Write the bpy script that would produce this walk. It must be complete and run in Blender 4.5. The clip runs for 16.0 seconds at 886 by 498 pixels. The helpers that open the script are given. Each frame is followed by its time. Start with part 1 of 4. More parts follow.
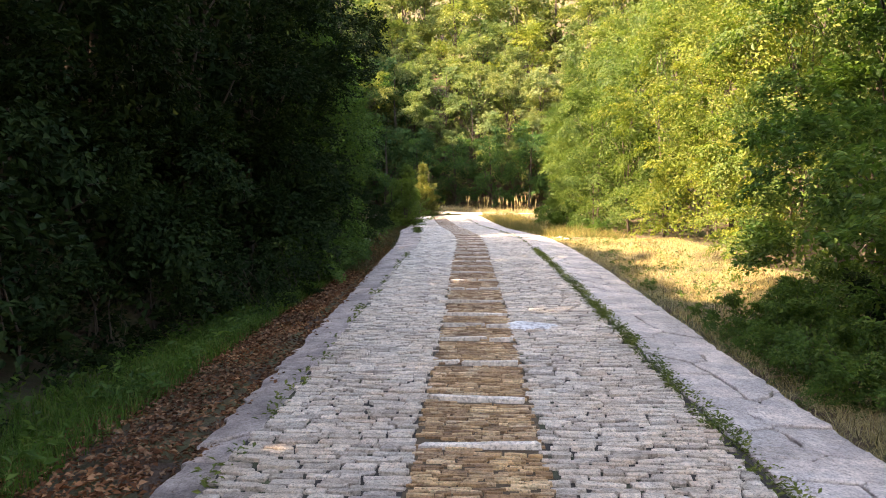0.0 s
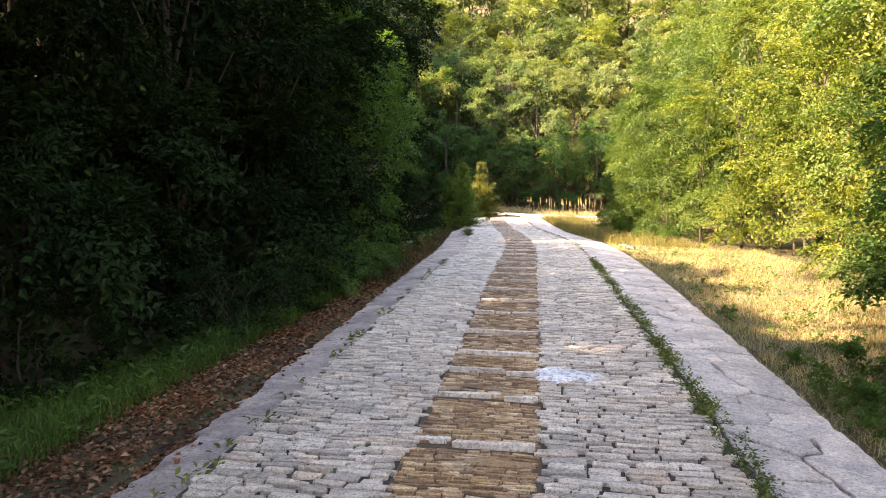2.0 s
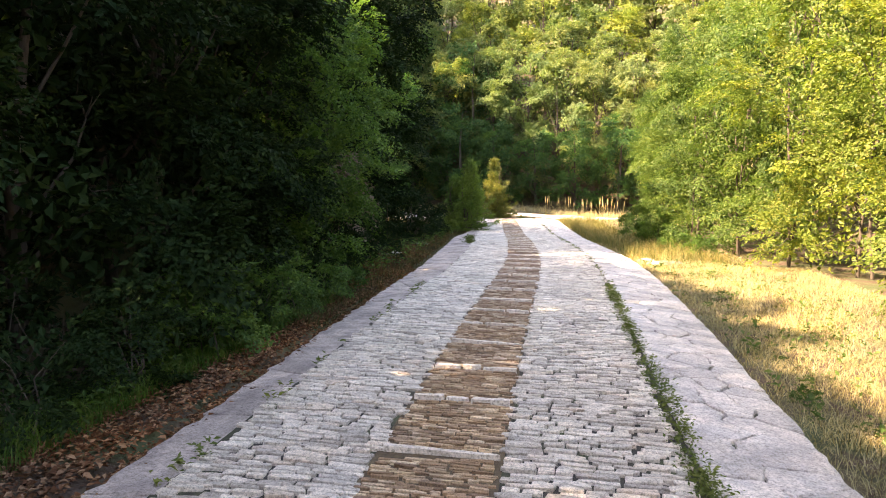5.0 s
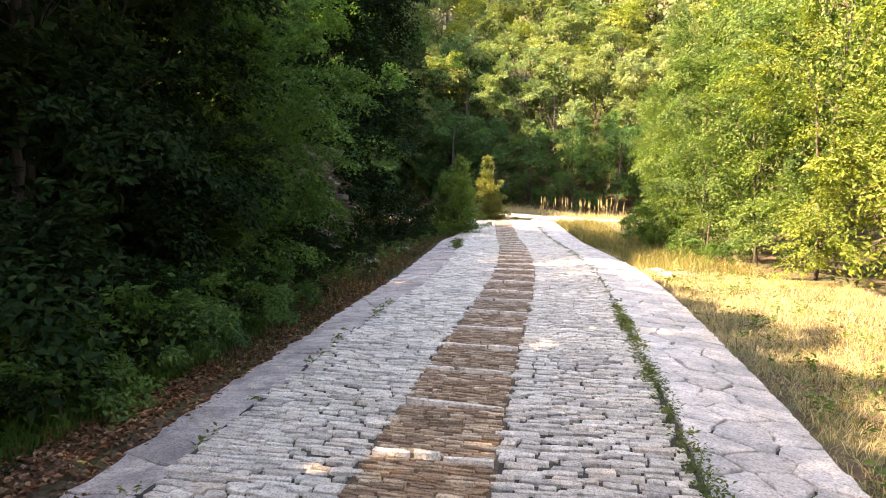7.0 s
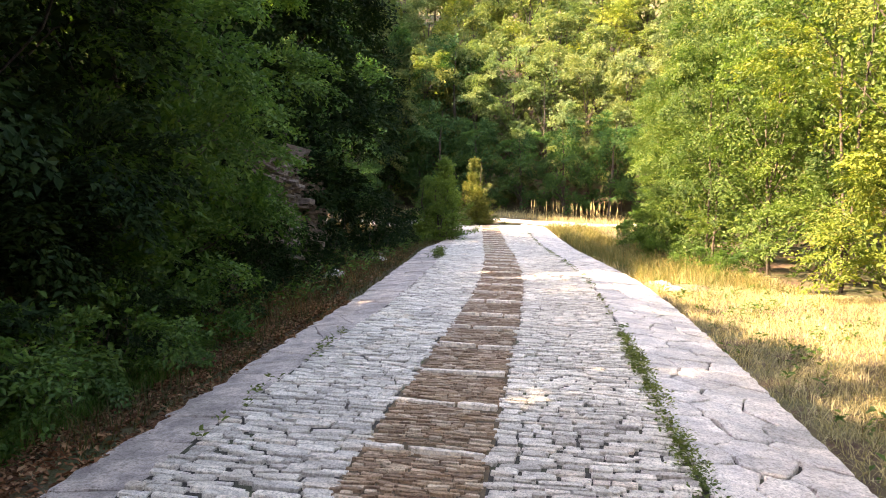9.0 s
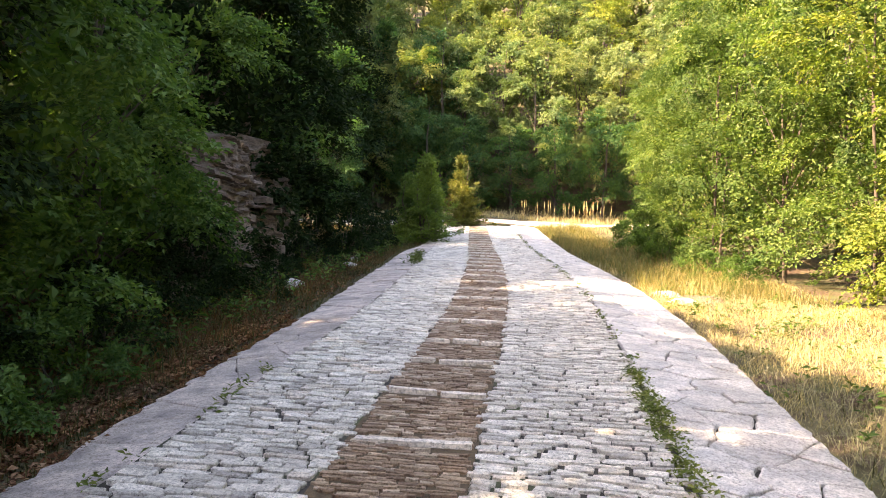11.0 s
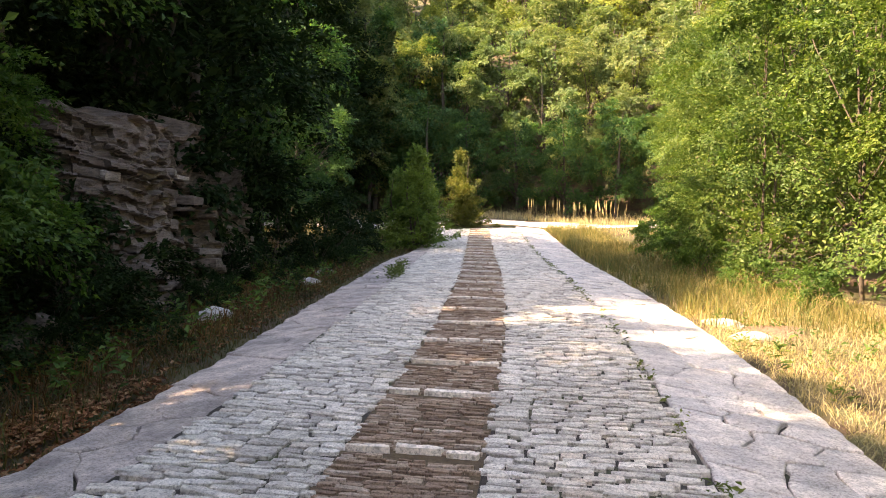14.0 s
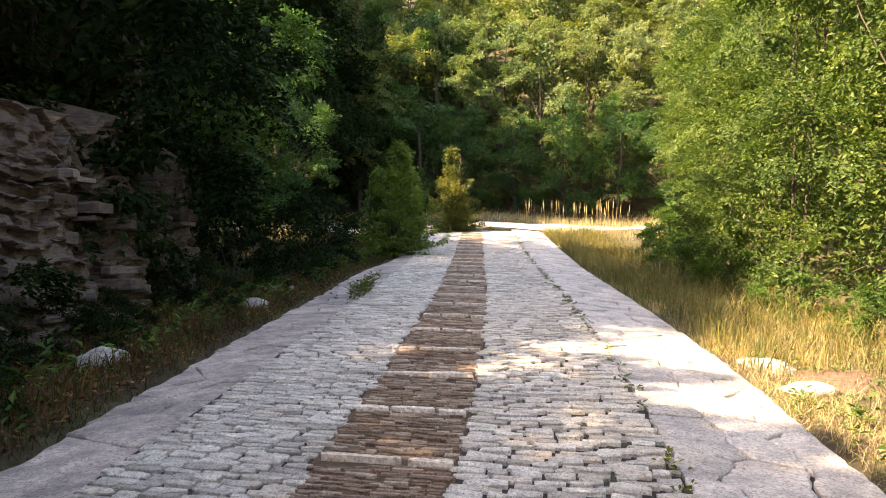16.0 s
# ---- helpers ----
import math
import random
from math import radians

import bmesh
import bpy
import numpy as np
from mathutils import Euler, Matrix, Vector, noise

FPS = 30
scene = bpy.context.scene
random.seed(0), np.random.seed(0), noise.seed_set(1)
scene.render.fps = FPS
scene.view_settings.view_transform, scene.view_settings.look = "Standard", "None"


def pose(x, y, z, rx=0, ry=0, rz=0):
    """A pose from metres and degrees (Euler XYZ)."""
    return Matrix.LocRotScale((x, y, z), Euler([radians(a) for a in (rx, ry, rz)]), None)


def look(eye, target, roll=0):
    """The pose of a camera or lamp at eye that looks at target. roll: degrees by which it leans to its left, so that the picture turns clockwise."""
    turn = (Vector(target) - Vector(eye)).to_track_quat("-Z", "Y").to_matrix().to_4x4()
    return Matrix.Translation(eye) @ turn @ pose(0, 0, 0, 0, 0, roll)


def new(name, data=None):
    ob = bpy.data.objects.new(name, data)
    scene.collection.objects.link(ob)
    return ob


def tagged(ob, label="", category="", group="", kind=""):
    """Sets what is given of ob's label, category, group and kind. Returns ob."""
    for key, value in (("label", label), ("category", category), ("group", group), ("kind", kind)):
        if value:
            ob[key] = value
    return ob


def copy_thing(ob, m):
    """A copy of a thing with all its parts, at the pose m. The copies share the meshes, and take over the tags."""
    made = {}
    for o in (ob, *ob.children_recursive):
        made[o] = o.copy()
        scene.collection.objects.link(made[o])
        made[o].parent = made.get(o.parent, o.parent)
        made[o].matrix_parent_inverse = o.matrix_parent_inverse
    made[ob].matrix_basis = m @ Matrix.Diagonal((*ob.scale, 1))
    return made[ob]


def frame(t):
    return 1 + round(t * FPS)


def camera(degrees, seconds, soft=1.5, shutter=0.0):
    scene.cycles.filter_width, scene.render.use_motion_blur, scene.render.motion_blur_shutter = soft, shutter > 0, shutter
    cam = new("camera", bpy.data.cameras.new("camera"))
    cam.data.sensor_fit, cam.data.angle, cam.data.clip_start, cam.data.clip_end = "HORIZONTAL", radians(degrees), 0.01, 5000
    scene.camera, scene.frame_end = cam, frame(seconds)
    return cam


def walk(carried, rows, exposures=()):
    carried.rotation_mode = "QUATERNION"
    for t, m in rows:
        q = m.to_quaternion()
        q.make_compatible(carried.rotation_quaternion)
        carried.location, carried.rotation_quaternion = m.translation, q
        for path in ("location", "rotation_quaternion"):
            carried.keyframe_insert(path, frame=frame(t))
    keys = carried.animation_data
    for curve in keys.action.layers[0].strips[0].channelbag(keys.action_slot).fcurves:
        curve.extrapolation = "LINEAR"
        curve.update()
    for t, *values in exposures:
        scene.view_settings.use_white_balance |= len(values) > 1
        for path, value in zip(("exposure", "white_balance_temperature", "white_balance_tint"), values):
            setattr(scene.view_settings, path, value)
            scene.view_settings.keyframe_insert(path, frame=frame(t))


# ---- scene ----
EXPOSURES = [(0, 3.05, 8600, 22), (4, 3.25, 8600, 22), (8, 3.36, 8600, 22), (12.5, 3.15, 8600, 22), (16, 2.76, 8600, 22)]
cam = camera(59.0, 16.0, soft=1.0)
PATH = [
    (0, (0.674, 0.889, 1.46), (0.403, 2.865, 1.312), -0.8),
    (0.5, (0.746, 1.474, 1.47), (0.414, 3.441, 1.322), -0.4),
    (1, (0.784, 2.001, 1.461), (0.443, 3.966, 1.313), -0.3),
    (1.5, (0.835, 2.554, 1.461), (0.463, 4.513, 1.311), -0.1),
    (2, (0.84, 3.153, 1.458), (0.405, 5.1, 1.309), 0.4),
    (2.5, (0.855, 3.691, 1.491), (0.404, 5.634, 1.34), 0.5),
    (3, (0.874, 4.26, 1.545), (0.412, 6.2, 1.394), 0.5),
    (3.5, (0.862, 4.793, 1.578), (0.394, 6.731, 1.425), 0.8),
    (4, (0.893, 5.325, 1.611), (0.42, 7.262, 1.458), 0.7),
    (4.2, (0.912, 5.567, 1.629), (0.43, 7.502, 1.471), 0.7),
    (6.3, (0.641, 8.271, 1.614), (0.155, 10.204, 1.451), 1.3),
    (6.5, (0.622, 8.48, 1.607), (0.14, 10.414, 1.447), 1.4),
    (7, (0.573, 8.988, 1.619), (0.092, 10.922, 1.456), 1.4),
    (7.5, (0.527, 9.425, 1.587), (0.051, 11.361, 1.429), 1.4),
    (8, (0.481, 10.041, 1.585), (0.009, 11.978, 1.424), 1.4),
    (8.5, (0.394, 10.574, 1.589), (-0.072, 12.513, 1.434), 1.3),
    (9, (0.346, 11.056, 1.584), (-0.113, 12.997, 1.433), 1.2),
    (9.5, (0.283, 11.623, 1.594), (-0.169, 13.565, 1.438), 1.4),
    (9.7, (0.228, 11.806, 1.562), (-0.217, 13.75, 1.414), 1.9),
    (11.8, (0.117, 14.116, 1.522), (-0.326, 16.06, 1.369), 0.6),
    (12, (0.079, 14.386, 1.529), (-0.369, 16.329, 1.375), 0.6),
    (12.5, (-0.013, 14.98, 1.485), (-0.465, 16.923, 1.334), 0.7),
    (13, (-0.072, 15.505, 1.463), (-0.531, 17.446, 1.315), 0.6),
    (13.5, (-0.138, 16.054, 1.48), (-0.6, 17.995, 1.332), 0.7),
    (14, (-0.189, 16.571, 1.455), (-0.648, 18.512, 1.306), 0.6),
    (14.5, (-0.216, 17.133, 1.462), (-0.676, 19.073, 1.308), 0.5),
    (15, (-0.262, 17.714, 1.472), (-0.721, 19.655, 1.323), 0.4),
    (15.5, (-0.288, 18.269, 1.456), (-0.748, 20.21, 1.31), 0.3),
    (16, (-0.3, 18.847, 1.489), (-0.762, 20.787, 1.34), 0.2),
]
walk(cam, [(t, look(eye, target, roll)) for t, eye, target, roll in PATH], EXPOSURES)

# ---- world, sun and exposure ----
SUN_AZ = radians(236)      # clockwise from +y
SUN_EL = radians(40)
world = bpy.data.worlds.new("sky")
scene.world = world
world.use_nodes = True
sky = world.node_tree.nodes.new("ShaderNodeTexSky")
sky.sky_type, sky.sun_disc = "NISHITA", False
sky.sun_elevation, sky.sun_rotation = SUN_EL, SUN_AZ
sky.air_density, sky.dust_density = 1.0, 1.5
world.node_tree.links.new(sky.outputs[0], world.node_tree.nodes["Background"].inputs[0])
world.node_tree.nodes["Background"].inputs[1].default_value = 0.125

sun = new("sun", bpy.data.lights.new("sun", "SUN"))
sun.data.energy, sun.data.angle, sun.data.color = 4.2, radians(0.6), (1.0, 0.87, 0.66)
to_sun = Vector((math.sin(SUN_AZ) * math.cos(SUN_EL), math.cos(SUN_AZ) * math.cos(SUN_EL), math.sin(SUN_EL)))
sun.matrix_world = look(to_sun * 60, (0, 0, 0))

# ---- materials ----


def material(name):
    m = bpy.data.materials.new(name)
    m.use_nodes = True
    nt = m.node_tree
    return m, nt, nt.nodes["Principled BSDF"]


def node(nt, kind, **values):
    n = nt.nodes.new(kind)
    for key, value in values.items():
        n.inputs[key].default_value = value
    return n


def noise_tex(nt, scale, detail=4.0, rough=0.6, stretch=None):
    geo = nt.nodes.new("ShaderNodeNewGeometry")
    n = node(nt, "ShaderNodeTexNoise", Scale=scale, Detail=detail, Roughness=rough)
    if stretch:
        mp = node(nt, "ShaderNodeMapping", Scale=stretch)
        nt.links.new(geo.outputs["Position"], mp.inputs["Vector"])
        nt.links.new(mp.outputs[0], n.inputs["Vector"])
    else:
        nt.links.new(geo.outputs["Position"], n.inputs["Vector"])
    return n.outputs["Fac"]


def ramp(nt, fac, stops):
    r = nt.nodes.new("ShaderNodeValToRGB")
    el = r.color_ramp.elements
    while len(el) < len(stops):
        el.new(0.5)
    for e, (p, c) in zip(el, stops):
        e.position, e.color = p, (*c, 1)
    nt.links.new(fac, r.inputs[0])
    return r.outputs[0]


def mixed(nt, a, b, fac, mode="MIX"):
    m = nt.nodes.new("ShaderNodeMix")
    m.data_type, m.blend_type = "RGBA", mode
    for sock, value in ((m.inputs[0], fac), (m.inputs[6], a), (m.inputs[7], b)):
        if isinstance(value, (int, float)):
            sock.default_value = value
        elif isinstance(value, tuple):
            sock.default_value = (*value, 1)
        else:
            nt.links.new(value, sock)
    return m.outputs[2]


def bumped(nt, bsdf, height, strength, distance=0.01):
    b = node(nt, "ShaderNodeBump", Strength=strength, Distance=distance)
    nt.links.new(height, b.inputs["Height"])
    nt.links.new(b.outputs[0], bsdf.inputs["Normal"])


def random_value(nt):
    """One random number for each object and each loose piece."""
    info, geo = nt.nodes.new("ShaderNodeObjectInfo"), nt.nodes.new("ShaderNodeNewGeometry")
    add = nt.nodes.new("ShaderNodeMath")
    add.operation = "ADD"
    wrap = nt.nodes.new("ShaderNodeMath")
    wrap.operation = "FRACT"
    nt.links.new(info.outputs["Random"], add.inputs[0])
    nt.links.new(geo.outputs["Random Per Island"], add.inputs[1])
    nt.links.new(add.outputs[0], wrap.inputs[0])
    return wrap.outputs[0]


def stone_material(name, stops, grime, grain=38.0, rough=0.82, bump=0.7, stretch=None, warm=None, blotch=None):
    """warm: a soil colour that stains the stones of the older stretch, y under about 18."""
    m, nt, bsdf = material(name)
    base = ramp(nt, random_value(nt), stops)
    stains = ramp(nt, noise_tex(nt, 5.5, 5, 0.65), [(0.45, (0, 0, 0)), (0.78, (1, 1, 1))])
    patch = ramp(nt, noise_tex(nt, 0.9, 4, 0.6), [(0.38, (0.82, 0.82, 0.82)), (0.7, (1.12, 1.12, 1.12))])
    mottle = ramp(nt, noise_tex(nt, 22.0, 5, 0.75), [(0.36, (0.55, 0.54, 0.52)), (0.58, (1.2, 1.2, 1.2))])
    fine = noise_tex(nt, grain, 6, 0.75, stretch)
    speck = ramp(nt, fine, [(0.36, (0.38, 0.37, 0.35)), (0.52, (1.22, 1.22, 1.22))])
    col = mixed(nt, base, grime, stains)
    if warm:
        geo, split = nt.nodes.new("ShaderNodeNewGeometry"), nt.nodes.new("ShaderNodeSeparateXYZ")
        nt.links.new(geo.outputs["Position"], split.inputs[0])
        reach = node(nt, "ShaderNodeMapRange")
        for key, value in (("From Min", 20.0), ("From Max", 4.0), ("To Min", 0.0), ("To Max", 1.0)):
            reach.inputs[key].default_value = value
        nt.links.new(split.outputs[1], reach.inputs["Value"])
        earth = ramp(nt, noise_tex(nt, 2.2, 6, 0.7), [(0.3, (0.25, 0.25, 0.25)), (0.65, (1, 1, 1))])
        col = mixed(nt, col, mixed(nt, col, warm, 1.0, "MULTIPLY"), mixed(nt, earth, reach.outputs[0], 1.0, "MULTIPLY"))
    if blotch:
        damp = ramp(nt, noise_tex(nt, 2.6, 7, 0.72), [(0.42, blotch), (0.56, (1.1, 1.06, 1.04))])
        col = mixed(nt, col, damp, 1.0, "MULTIPLY")
    col = mixed(nt, col, speck, 0.85, "MULTIPLY")
    col = mixed(nt, col, mottle, 0.75, "MULTIPLY")
    col = mixed(nt, col, patch, 0.8, "MULTIPLY")
    nt.links.new(col, bsdf.inputs["Base Color"])
    bsdf.inputs["Roughness"].default_value = rough
    bumped(nt, bsdf, fine, bump, 0.02)
    return m


def leaf_material(name, stops, glow=0.32, rough=0.5, object_tint=None):
    """Leaf blades: colour by leaf and by plant, light through them from behind."""
    m, nt, bsdf = material(name)
    geo, info = nt.nodes.new("ShaderNodeNewGeometry"), nt.nodes.new("ShaderNodeObjectInfo")
    col = ramp(nt, geo.outputs["Random Per Island"], stops)
    if object_tint:
        col = mixed(nt, col, ramp(nt, info.outputs["Random"], object_tint), 1.0, "MULTIPLY")
    clump = ramp(nt, noise_tex(nt, 0.8, 3, 0.6), [(0.32, (0.5, 0.64, 0.7)), (0.7, (1.5, 1.32, 1.0))])
    col = mixed(nt, col, clump, 0.8, "MULTIPLY")
    nt.links.new(col, bsdf.inputs["Base Color"])
    bsdf.inputs["Roughness"].default_value = rough
    bsdf.inputs["Specular IOR Level"].default_value = 0.5 * glow
    tr = nt.nodes.new("ShaderNodeBsdfTranslucent")
    nt.links.new(mixed(nt, col, (1.12, 1.3, 0.62), 1.0, "MULTIPLY"), tr.inputs[0])
    mix = nt.nodes.new("ShaderNodeMixShader")
    mix.inputs[0].default_value = glow
    nt.links.new(bsdf.outputs[0], mix.inputs[1])
    nt.links.new(tr.outputs[0], mix.inputs[2])
    nt.links.new(mix.outputs[0], nt.nodes["Material Output"].inputs[0])
    return m


M_COBBLE = stone_material("grey_cobble", [(0.0, (0.42, 0.38, 0.34)), (0.25, (0.6, 0.555, 0.49)), (0.5, (0.74, 0.69, 0.615)), (0.8, (0.82, 0.765, 0.685)), (0.9, (0.66, 0.56, 0.46)), (1.0, (0.84, 0.79, 0.71))], (0.5, 0.46, 0.4), 70.0, 0.7, 1.0, None, (1.0, 0.83, 0.69))
M_EDGE = stone_material("brown_edge_stone", [(0.0, (0.17, 0.105, 0.07)), (0.5, (0.33, 0.222, 0.152)), (0.8, (0.45, 0.34, 0.25)), (1.0, (0.56, 0.46, 0.37))], (0.22, 0.14, 0.095), 70.0, 0.8, 1.0, None, (2.05, 1.75, 1.12))
M_CROSS = stone_material("pale_cross_stone", [(0.0, (0.64, 0.55, 0.46)), (1.0, (0.8, 0.71, 0.62))], (0.5, 0.4, 0.31), 38.0, 0.7)
M_SLAB = stone_material("pale_flagstone", [(0.0, (0.5, 0.48, 0.45)), (0.5, (0.64, 0.61, 0.57)), (1.0, (0.74, 0.7, 0.65))], (0.44, 0.415, 0.4), 60.0, 0.65, 0.8, None, (0.95, 0.86, 0.8), (0.8, 0.8, 0.82))
M_CONCRETE = stone_material("worn_concrete", [(0.0, (0.46, 0.405, 0.365)), (1.0, (0.64, 0.555, 0.495))], (0.27, 0.235, 0.225), 60.0, 0.7, 0.9, None, (0.6, 0.54, 0.52), (0.72, 0.7, 0.7))
M_ROCK = stone_material("layered_rock", [(0.0, (0.075, 0.05, 0.037)), (0.5, (0.18, 0.135, 0.108)), (1.0, (0.36, 0.3, 0.26))], (0.06, 0.035, 0.025), 7.0, 0.85, 1.0, (1, 1, 7))
M_BOULDER = stone_material("pale_boulder", [(0.0, (0.42, 0.40, 0.38)), (1.0, (0.52, 0.49, 0.46))], (0.26, 0.23, 0.2), 16.0)
M_PATCH = stone_material("white_mortar", [(0.0, (0.68, 0.68, 0.67)), (1.0, (0.72, 0.72, 0.71))], (0.5, 0.48, 0.47), 22.0)

M_BED, nt, bsdf = material("joint_soil")
nt.links.new(mixed(nt, ramp(nt, noise_tex(nt, 30, 6, 0.7), [(0.3, (0.014, 0.011, 0.009)), (0.7, (0.045, 0.036, 0.027))]),
                   (0.07, 0.085, 0.03), ramp(nt, noise_tex(nt, 1.7, 4), [(0.5, (0, 0, 0)), (0.68, (0.8, 0.8, 0.8))])), bsdf.inputs["Base Color"])
bsdf.inputs["Roughness"].default_value = 0.95
bumped(nt, bsdf, noise_tex(nt, 60, 5, 0.7), 0.8)

M_STRIP_BED, nt, bsdf = material("strip_soil")
nt.links.new(ramp(nt, noise_tex(nt, 24, 6, 0.7), [(0.3, (0.04, 0.024, 0.012)), (0.55, (0.10, 0.065, 0.032)), (0.75, (0.15, 0.11, 0.055))]), bsdf.inputs["Base Color"])
bsdf.inputs["Roughness"].default_value = 0.95
bumped(nt, bsdf, noise_tex(nt, 60, 5, 0.7), 0.8)

M_GROUND, nt, bsdf = material("forest_soil")
soil = ramp(nt, noise_tex(nt, 7, 6, 0.7), [(0.3, (0.035, 0.02, 0.013)), (0.6, (0.085, 0.05, 0.03)), (0.8, (0.14, 0.09, 0.055))])
moss = ramp(nt, noise_tex(nt, 0.6, 5, 0.6), [(0.4, (0.05, 0.07, 0.022)), (0.65, (0.13, 0.11, 0.05))])
nt.links.new(mixed(nt, soil, moss, ramp(nt, noise_tex(nt, 1.6, 5, 0.6), [(0.4, (0, 0, 0)), (0.6, (1, 1, 1))])), bsdf.inputs["Base Color"])
bsdf.inputs["Roughness"].default_value = 0.95
bumped(nt, bsdf, noise_tex(nt, 14, 6, 0.7), 1.0, 0.05)

M_GRAVEL, nt, bsdf = material("pale_gravel")
nt.links.new(ramp(nt, noise_tex(nt, 18, 6, 0.7), [(0.3, (0.36, 0.33, 0.28)), (0.7, (0.58, 0.54, 0.48))]), bsdf.inputs["Base Color"])
bsdf.inputs["Roughness"].default_value = 0.9
bumped(nt, bsdf, noise_tex(nt, 40, 5, 0.7), 0.8, 0.02)

M_BARK, nt, bsdf = material("grey_brown_bark")
bark = noise_tex(nt, 9, 6, 0.7, (1, 1, 0.25))
nt.links.new(ramp(nt, bark, [(0.3, (0.03, 0.022, 0.017)), (0.7, (0.10, 0.078, 0.06))]), bsdf.inputs["Base Color"])
bsdf.inputs["Roughness"].default_value = 0.9
bumped(nt, bsdf, bark, 1.0, 0.03)

# Shade of the bank is in this colour, far darker than real leaves.
M_LEAF_SHADE = leaf_material("shade_dark_leaf", [(0.0, (0.0085, 0.0204, 0.00765)), (0.6, (0.0136, 0.0298, 0.0102)), (1.0, (0.0255, 0.0442, 0.0136))], 0.09, 0.65)
# Light put into the colour: lit crowns behind the rock, clearing's shaded foot.
M_LEAF_RIDGE = leaf_material("ridge_leaf", [(0.0, (0.03, 0.085, 0.034)), (0.6, (0.05, 0.12, 0.042)), (1.0, (0.1, 0.17, 0.05))], 0.36, 0.55)
# Lighter copy for plants in softer shade; their light is in the colour.
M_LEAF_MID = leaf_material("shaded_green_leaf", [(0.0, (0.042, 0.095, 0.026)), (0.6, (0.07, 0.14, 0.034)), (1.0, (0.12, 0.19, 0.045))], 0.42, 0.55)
# Sunlight's yellow is in this leaf colour; M_LEAF_GREEN is the less lit copy.
M_LEAF_SUN = leaf_material("sunlit_leaf", [(0.0, (0.075, 0.12, 0.034)), (0.5, (0.12, 0.17, 0.05)), (0.85, (0.16, 0.2, 0.064)), (1.0, (0.2, 0.205, 0.08))], 0.45, 0.5,
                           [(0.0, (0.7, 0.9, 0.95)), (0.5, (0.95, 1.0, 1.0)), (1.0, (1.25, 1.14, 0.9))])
# Verge leaf with less sun in its colour, darker and less yellow.
M_LEAF_GREEN = leaf_material("mid_green_leaf", [(0.0, (0.05, 0.095, 0.026)), (0.6, (0.08, 0.135, 0.036)), (1.0, (0.13, 0.17, 0.05))], 0.42, 0.5)
M_LEAF_FAR = leaf_material("woodland_leaf", [(0.0, (0.1, 0.145, 0.052)), (0.5, (0.155, 0.2, 0.072)), (1.0, (0.22, 0.245, 0.105))], 0.4, 0.6,
                           [(0.0, (0.6, 0.8, 0.85)), (0.4, (0.95, 1.0, 1.2)), (0.7, (1.1, 1.05, 1.25)), (1.0, (1.22, 1.15, 0.8))])
M_LEAF_SHRUB = leaf_material("fresh_shrub_leaf", [(0.0, (0.08, 0.14, 0.036)), (1.0, (0.15, 0.22, 0.056))], 0.42, 0.5)
M_LEAF_GOLD = leaf_material("yellowing_shrub_leaf", [(0.0, (0.075, 0.105, 0.025)), (1.0, (0.145, 0.14, 0.045))], 0.35, 0.5)
M_LITTER = leaf_material("fallen_leaf", [(0.0, (0.06, 0.027, 0.016)), (0.5, (0.16, 0.07, 0.04)), (1.0, (0.34, 0.2, 0.13))], 0.1, 0.8)
M_GRASS_DRY = leaf_material("dry_grass", [(0.0, (0.2, 0.165, 0.08)), (0.5, (0.38, 0.31, 0.185)), (1.0, (0.54, 0.455, 0.31))], 0.3, 0.7)
M_GRASS_GREEN = leaf_material("green_grass", [(0.0, (0.035, 0.085, 0.014)), (0.7, (0.065, 0.14, 0.024)), (1.0, (0.13, 0.15, 0.045))], 0.3, 0.6)
M_GRASS_MIXED = leaf_material("half_dry_grass", [(0.0, (0.03, 0.045, 0.014)), (0.5, (0.065, 0.062, 0.024)), (1.0, (0.14, 0.09, 0.04))], 0.25, 0.7)
M_GRASS_OLIVE = leaf_material("olive_grass", [(0.0, (0.07, 0.085, 0.028)), (0.5, (0.14, 0.13, 0.05)), (1.0, (0.28, 0.22, 0.11))], 0.3, 0.7)
M_GRASS_RUST = leaf_material("rusty_undergrowth", [(0.0, (0.05, 0.028, 0.012)), (0.5, (0.11, 0.05, 0.022)), (0.8, (0.17, 0.08, 0.035)), (1.0, (0.07, 0.085, 0.02))], 0.25, 0.7)
M_WEED = leaf_material("weed_leaf", [(0.0, (0.07, 0.1, 0.025)), (1.0, (0.17, 0.19, 0.06))], 0.3, 0.6)

# ---- the plan ----
CENTRE_Y = [-12, 0, 4.66, 8.5, 10.35, 14.45, 18, 21.9, 25.25, 30, 35.6, 42, 48, 56]
CENTRE_X = [2.0, 0.79, 0.325, -0.05, -0.22, -0.675, -1.04, -1.43, -1.88, -2.68, -3.75, -4.96, -6.1, -7.7]
ys = np.linspace(-12, 56, 681)
kernel = np.hanning(61) / np.hanning(61).sum()
raw = np.interp(ys, CENTRE_Y, CENTRE_X)
smooth_x = np.convolve(np.pad(raw, 30, mode="reflect", reflect_type="odd"), kernel, mode="valid")
LEVEL_Y = [-12, 8, 15, 26, 31, 37, 43, 50]
LEVEL_Z = [-0.07, -0.07, 0.03, 0.03, -0.06, -0.17, -0.12, 0.0]


def centre(y):
    return np.interp(y, ys, smooth_x)


def level(y):
    return np.interp(y, LEVEL_Y, LEVEL_Z)


